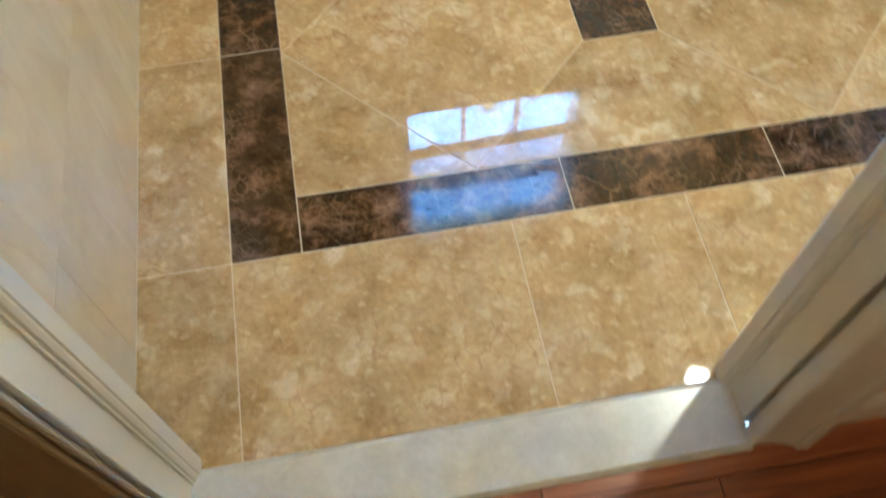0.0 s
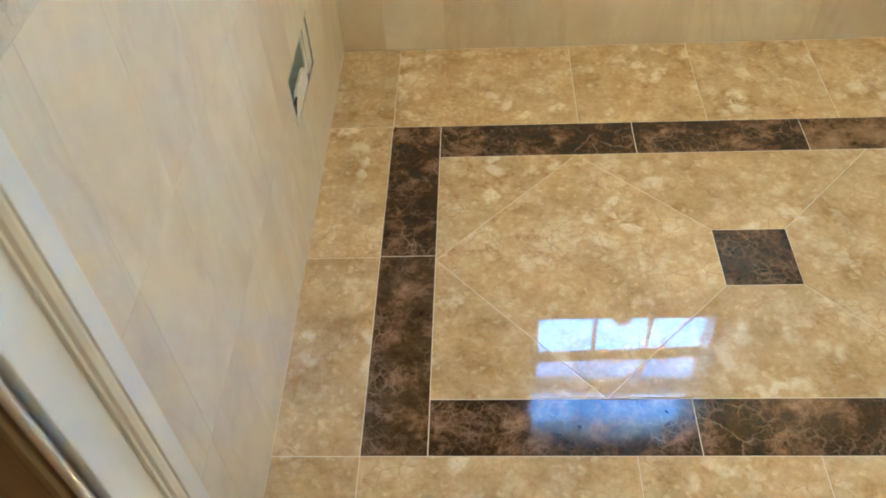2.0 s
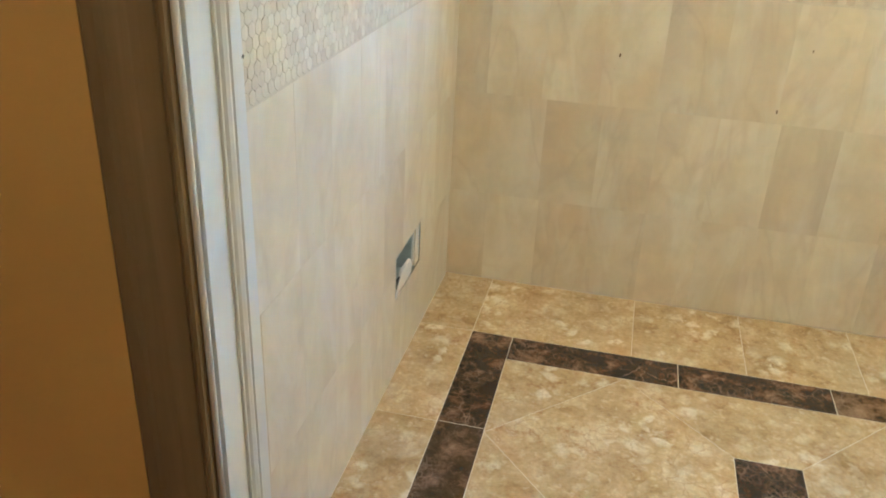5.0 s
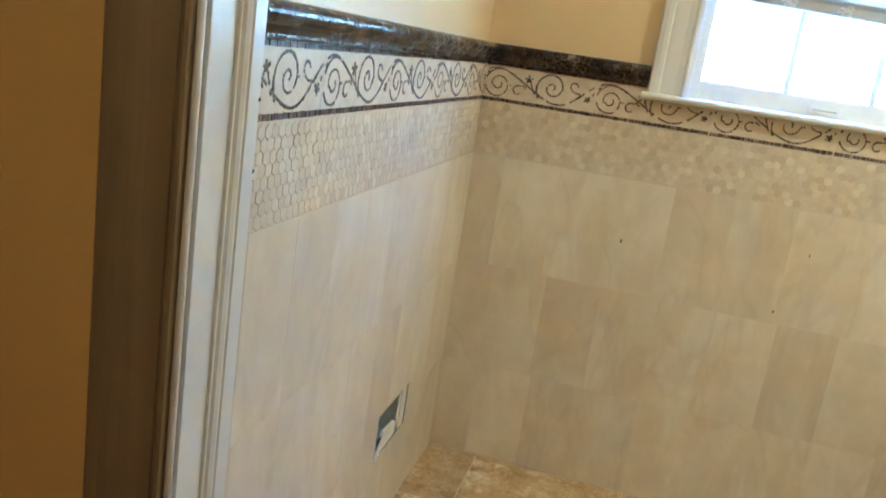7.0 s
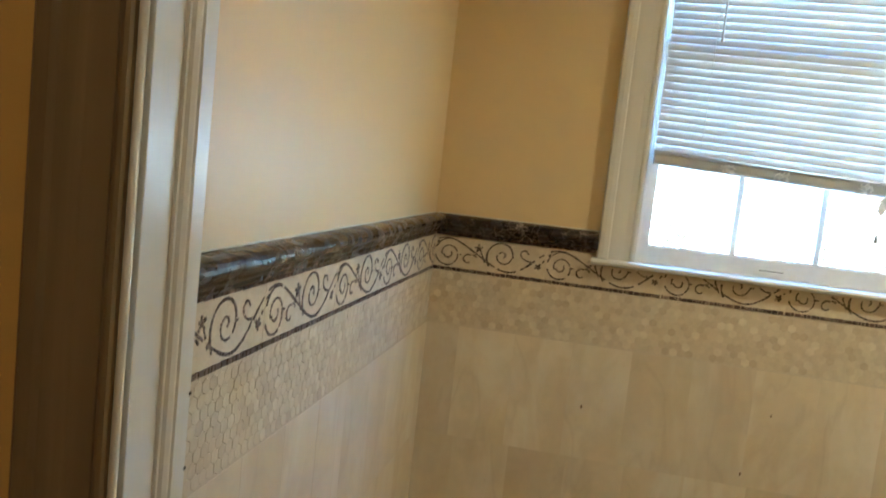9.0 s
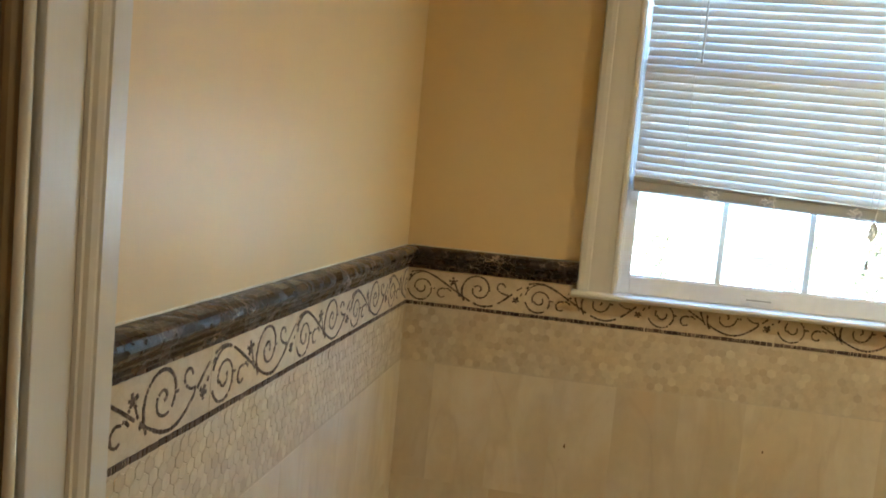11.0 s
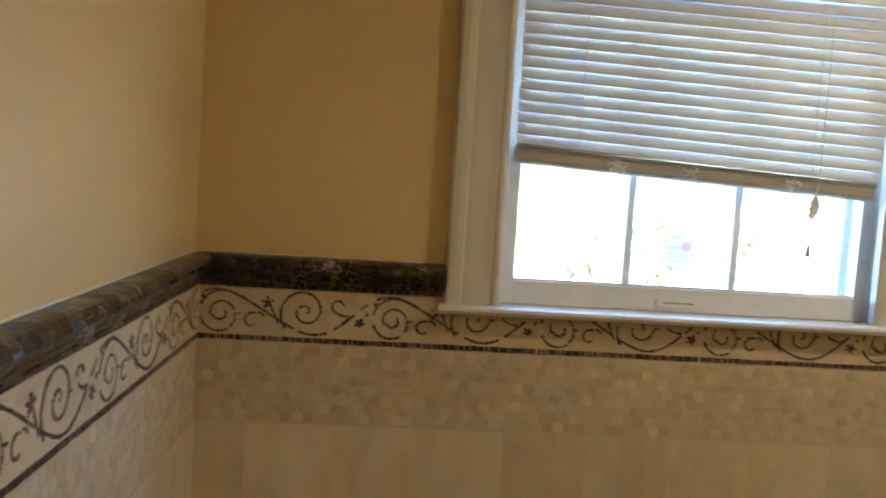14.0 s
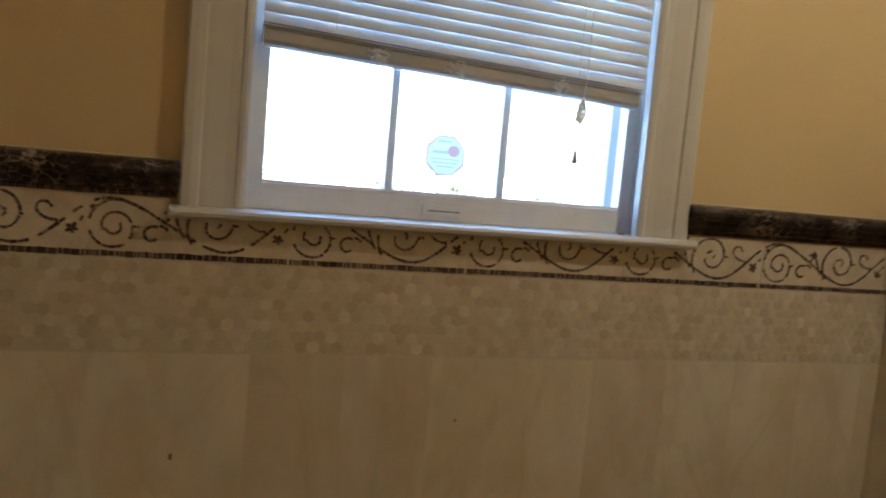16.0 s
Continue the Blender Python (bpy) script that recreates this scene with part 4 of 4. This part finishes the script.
# ---- blind ----
def blind():
    bl = tagged(new("mini_blind"), "white mini blind half lowered, hanging slightly crooked", "window blind")
    xa, xb, y = 0.588, 1.322, 0.006
    top = WIN[3] - 0.014
    b = boxed(xa - 0.006, xb + 0.006, y - 0.014, y + 0.014, top - 0.026, top, bevel=0.002)
    part("headrail", b, VINYL, bl)

    def sag(x, z):
        f = max(0.0, min(1.0, (1.96 - z) / 0.43))
        return -0.044 * f * (x - 0.600)

    rng = random.Random(8)
    z = 1.547
    k = 0
    while z < top - 0.035:
        b = bmesh.new()
        n, mseg = 7, 12
        ang = radians(69 + rng.uniform(-0.8, 0.8))
        rows = []
        for i in range(n):
            s = (i / (n - 1) - 0.5) * 0.0255
            bow = 0.0022 * (1 - (2 * i / (n - 1) - 1) ** 2)
            yy, zz = s * math.cos(ang) - bow * math.sin(ang), s * math.sin(ang) + bow * math.cos(ang)
            rows.append([(xa + rng.uniform(-0.001, 0.001) + (xb - xa) * j / mseg, y + yy, zz) for j in range(mseg + 1)])
        lay = []
        for th in (0.0, -0.0006):
            lay.append([[b.verts.new((px, py, z + pz + th + sag(px, z) + 0.0002 * math.sin(px * 9 + k))) for px, py, pz in r] for r in rows])
        for g in lay:
            for i in range(n - 1):
                for j in range(mseg):
                    b.faces.new((g[i][j], g[i][j + 1], g[i + 1][j + 1], g[i + 1][j]))
        for j in range(mseg):
            for i in (0, n - 1):
                b.faces.new((lay[0][i][j], lay[0][i][j + 1], lay[1][i][j + 1], lay[1][i][j]))
        part("slat", b, SLAT, bl, smooth=True)
        z += 0.0213
        k += 1

    b = bmesh.new()
    prof = [(0, -0.013, 0.004), (0, -0.015, 0.010), (0, -0.0145, 0.029), (0, -0.012, 0.036), (0, 0.012, 0.036), (0, 0.0145, 0.029), (0, 0.015, 0.010), (0, 0.013, 0.004), (0, 0.006, 0.0), (0, -0.006, 0.0)]
    sweep(b, prof, (xa, y, 1.4985 + sag(xa, 1.4)), (xb - 0.016, y, 1.4985 + sag(xb - 0.016, 1.4)))
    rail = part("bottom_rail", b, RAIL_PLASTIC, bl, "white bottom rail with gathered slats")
    for i in range(3):
        g = bmesh.new()
        zz = 1.5265 + i * 0.0045
        sweep(g, [(0, -0.0165, 0), (0, -0.0175, 0.0012), (0, -0.0165, 0.0026), (0, -0.012, 0.0026), (0, -0.012, 0)], (xa, y, zz + sag(xa, 1.4)), (xb - 0.012, y, zz + sag(xb, 1.4)))
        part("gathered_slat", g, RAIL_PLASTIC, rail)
    for x in (0.785, 0.928, 1.131):
        b = bmesh.new()
        for q in range(30):
            ang, rad = rng.uniform(0, math.tau), rng.uniform(0.002, 0.018)
            p = Vector((x + rad * math.cos(ang) * 1.1, y - 0.0160 - rng.uniform(0, 0.006), 1.5125 + sag(x, 1.4) + rad * math.sin(ang) * 0.85))
            d = Vector((rng.uniform(-0.009, 0.009), rng.uniform(-0.002, 0.002), rng.uniform(-0.005, 0.005)))
            tube(b, [p - d, p + Vector((0, -0.003, 0.0015)), p + d], 0.0016, 6)
        part("ladder_knot", b, CORD, rail, "tangled ladder cord")
    for x in (0.71, 1.175):
        for dy in (-0.0135, 0.0135):
            b = bmesh.new()
            tube(b, [(x, y + dy, 1.52 + sag(x, 1.5)), (x, y + dy, 1.75), (x, y + dy, top - 0.02)], 0.0007, 6)
            part("ladder_cord", b, CORD, bl)
    wand = bmesh.new()
    tube(wand, [(0.722, y - 0.022, top - 0.03), (0.7235, y - 0.021, 2.0), (0.724, y - 0.020, 1.848)], 0.0028, 6)
    tube(wand, [(0.724, y - 0.020, 1.848), (0.724, y - 0.020, 1.840)], 0.0040, 8)
    part("tilt_wand", wand, slat_plastic("clear_wand_plastic", 0.6, (0.78, 0.80, 0.80)), bl, "clear plastic tilt wand")
    # lift cord with a bunched knot and a tassel
    xc = 1.188
    b = bmesh.new()
    tube(b, [(xc, y - 0.018, top - 0.02), (xc + 0.001, y - 0.019, 1.75), (xc, y - 0.020, 1.50), (xc - 0.004, y - 0.021, 1.47)], 0.0011, 6)
    part("lift_cord", b, CORD, bl)
    b = bmesh.new()
    for q in range(16):
        pts = []
        base = Vector((xc - 0.004, y - 0.021, 1.474))
        s1, s2 = rng.uniform(-0.014, 0.012), rng.uniform(-0.020, 0.008)
        for i in range(7):
            f = i / 6
            pts.append(base + Vector((s1 * math.sin(f * 3.1) + s2 * f * 0.6 - 0.004 * f, rng.uniform(-0.003, 0.003), -0.046 * f * rng.uniform(0.85, 1.15))))
        tube(b, pts, 0.0015, 6)
    part("cord_bunch", b, CORD, bl, "bunched lift cord")
    b = bmesh.new()
    tube(b, [(xc - 0.008, y - 0.021, 1.442), (xc - 0.010, y - 0.021, 1.40), (xc - 0.010, y - 0.021, 1.376)], 0.0008, 6)
    part("tassel_cord", b, CORD, bl)
    b = bmesh.new()
    tube(b, [(xc - 0.010, y - 0.021, 1.378), (xc - 0.010, y - 0.021, 1.372), (xc - 0.010, y - 0.021, 1.356), (xc - 0.010, y - 0.021, 1.352)], [0.002, 0.0032, 0.0058, 0.0054], 12)
    part("tassel", b, plain("tassel_grey", (0.30, 0.28, 0.25), 0.5), bl, "grey cord tassel", smooth=True)


# ---- lamps ----
def downlight():
    x, y = 1.80, -0.86
    d = tagged(new("recessed_downlight"), "small lit recessed downlight with a white trim ring in the ceiling", "ceiling lamp")
    b = bmesh.new()
    n = 28
    rings = [[b.verts.new((x + r * math.cos(k * math.tau / n), y + r * math.sin(k * math.tau / n), z)) for k in range(n)] for r, z in ((0.085, TOP), (0.085, TOP - 0.004), (0.060, TOP - 0.007), (0.052, TOP - 0.001))]
    for lo, hi in zip(rings, rings[1:]):
        for k in range(n):
            b.faces.new((lo[k], lo[(k + 1) % n], hi[(k + 1) % n], hi[k]))
    part("trim_ring", b, VINYL, d)
    b = bmesh.new()
    tube(b, [(x, y, TOP - 0.0005), (x, y, TOP - 0.003), (x, y, TOP - 0.006)], [0.052, 0.050, 0.040], 28)
    part("lamp_lens", b, plain("lit_lens", (1.0, 0.75, 0.46), 0.4, LAMP_GLOW), d, "lit warm lens")


def added_hall_lamp():
    # Unseen lamp, added behind the doorway to light hall and back wall.
    x, y = 0.75, -2.95
    h = tagged(new("added_ceiling_lamp"), "unseen round flush ceiling lamp with lit frosted glass, added in the hallway", "ceiling lamp")
    b = bmesh.new()
    tube(b, [(x, y, TOP), (x, y, TOP - 0.02), (x, y, TOP - 0.03)], [0.15, 0.15, 0.14], 28)
    part("lamp_base", b, BRASS, h)
    b = bmesh.new()
    tube(b, [(x, y, TOP - 0.0305), (x, y, TOP - 0.06), (x, y, TOP - 0.09), (x, y, TOP - 0.105)], [0.135, 0.125, 0.08, 0.02], 28)
    part("lamp_glass", b, plain("lit_hall_glass", (1.0, 0.66, 0.34), 0.4, HALL_GLOW), h, "lit frosted glass bowl", smooth=True)


# ---- outside ----
def outside():
    tagged(to_object("ground", boxed(-300, 300, -300, 600, -0.65, -0.60), plain("dry_grass", (0.29, 0.28, 0.25), 0.95)), "sunlit grass reaching to the horizon", "ground", kind="structure")
    rng = random.Random(17)
    green = plain("leaf_green", (0.15, 0.145, 0.075), 0.7)
    russet = plain("leaf_russet", (0.17, 0.10, 0.06), 0.7)
    bark = plain("bark", (0.16, 0.12, 0.09), 0.9)
    plants = ((4.6, 15.0, 1.3, "bush"), (6.7, 17.0, 1.2, "bush"), (9.9, 19.0, 0.9, "bush"), (2.2, 19.0, 0.9, "bush"), (8.3, 24.0, 2.6, "tree"))
    for x, y, h, name in plants:
        lab = "low leafy green garden bush" if name == "bush" else "small russet-leaved tree on the lawn"
        t = tagged(new(name), lab, name, group="garden plants")
        b = bmesh.new()
        tube(b, [(x, y, -0.61), (x + 0.05, y, h * 0.25), (x - 0.04, y + 0.05, h * 0.7)], [0.10, 0.07, 0.02], 8)
        for k in range(6):
            a = rng.uniform(0, math.tau)
            z = rng.uniform(0.05, 0.5) * h
            tube(b, [(x, y, z), (x + 0.3 * h * math.cos(a) * 0.5, y + 0.3 * h * math.sin(a) * 0.5, z + 0.12 * h), (x + 0.3 * h * math.cos(a), y + 0.3 * h * math.sin(a), z + 0.18 * h)], [0.035, 0.022, 0.008], 6)
        part("trunk", b, bark, t)
        verts, faces = [], []
        for c in range(64):
            a, r = rng.uniform(0, math.tau), 0.62 * h * math.sqrt(rng.random())
            cz = rng.uniform(-0.5, 0.95 * h)
            r *= max(0.3, 1.2 - 0.7 * abs(cz / h - 0.2))
            cx, cy = x + r * math.cos(a), y + r * math.sin(a)
            for k in range(34):
                p = Vector((cx + rng.gauss(0, 0.16), cy + rng.gauss(0, 0.16), cz + rng.gauss(0, 0.13)))
                q = Euler((rng.uniform(0, 6), rng.uniform(0, 6), rng.uniform(0, 6))).to_matrix()
                i = len(verts)
                verts += [p + q @ Vector(v) for v in ((-0.06, 0, 0), (0, -0.03, 0.005), (0.06, 0, 0), (0, 0.03, 0.005))]
                faces.append((i, i + 1, i + 2, i + 3))
        me = bpy.data.meshes.new("crown")
        me.from_pydata(verts, [], faces)
        me.materials.append(green if name == "bush" else russet)
        new("crown", me).parent = t


LAMP_GLOW = 18.0
HALL_GLOW = 0.92
CHIPS = ((0.934, 0.669, 0.004), (0.479, 0.786, 0.005), (0.992, 0.846, 0.003))
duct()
chips()
window()
sticker()
blind()
downlight()
added_hall_lamp()
outside()
wainscot()
floor_pieces()
hall_planks()
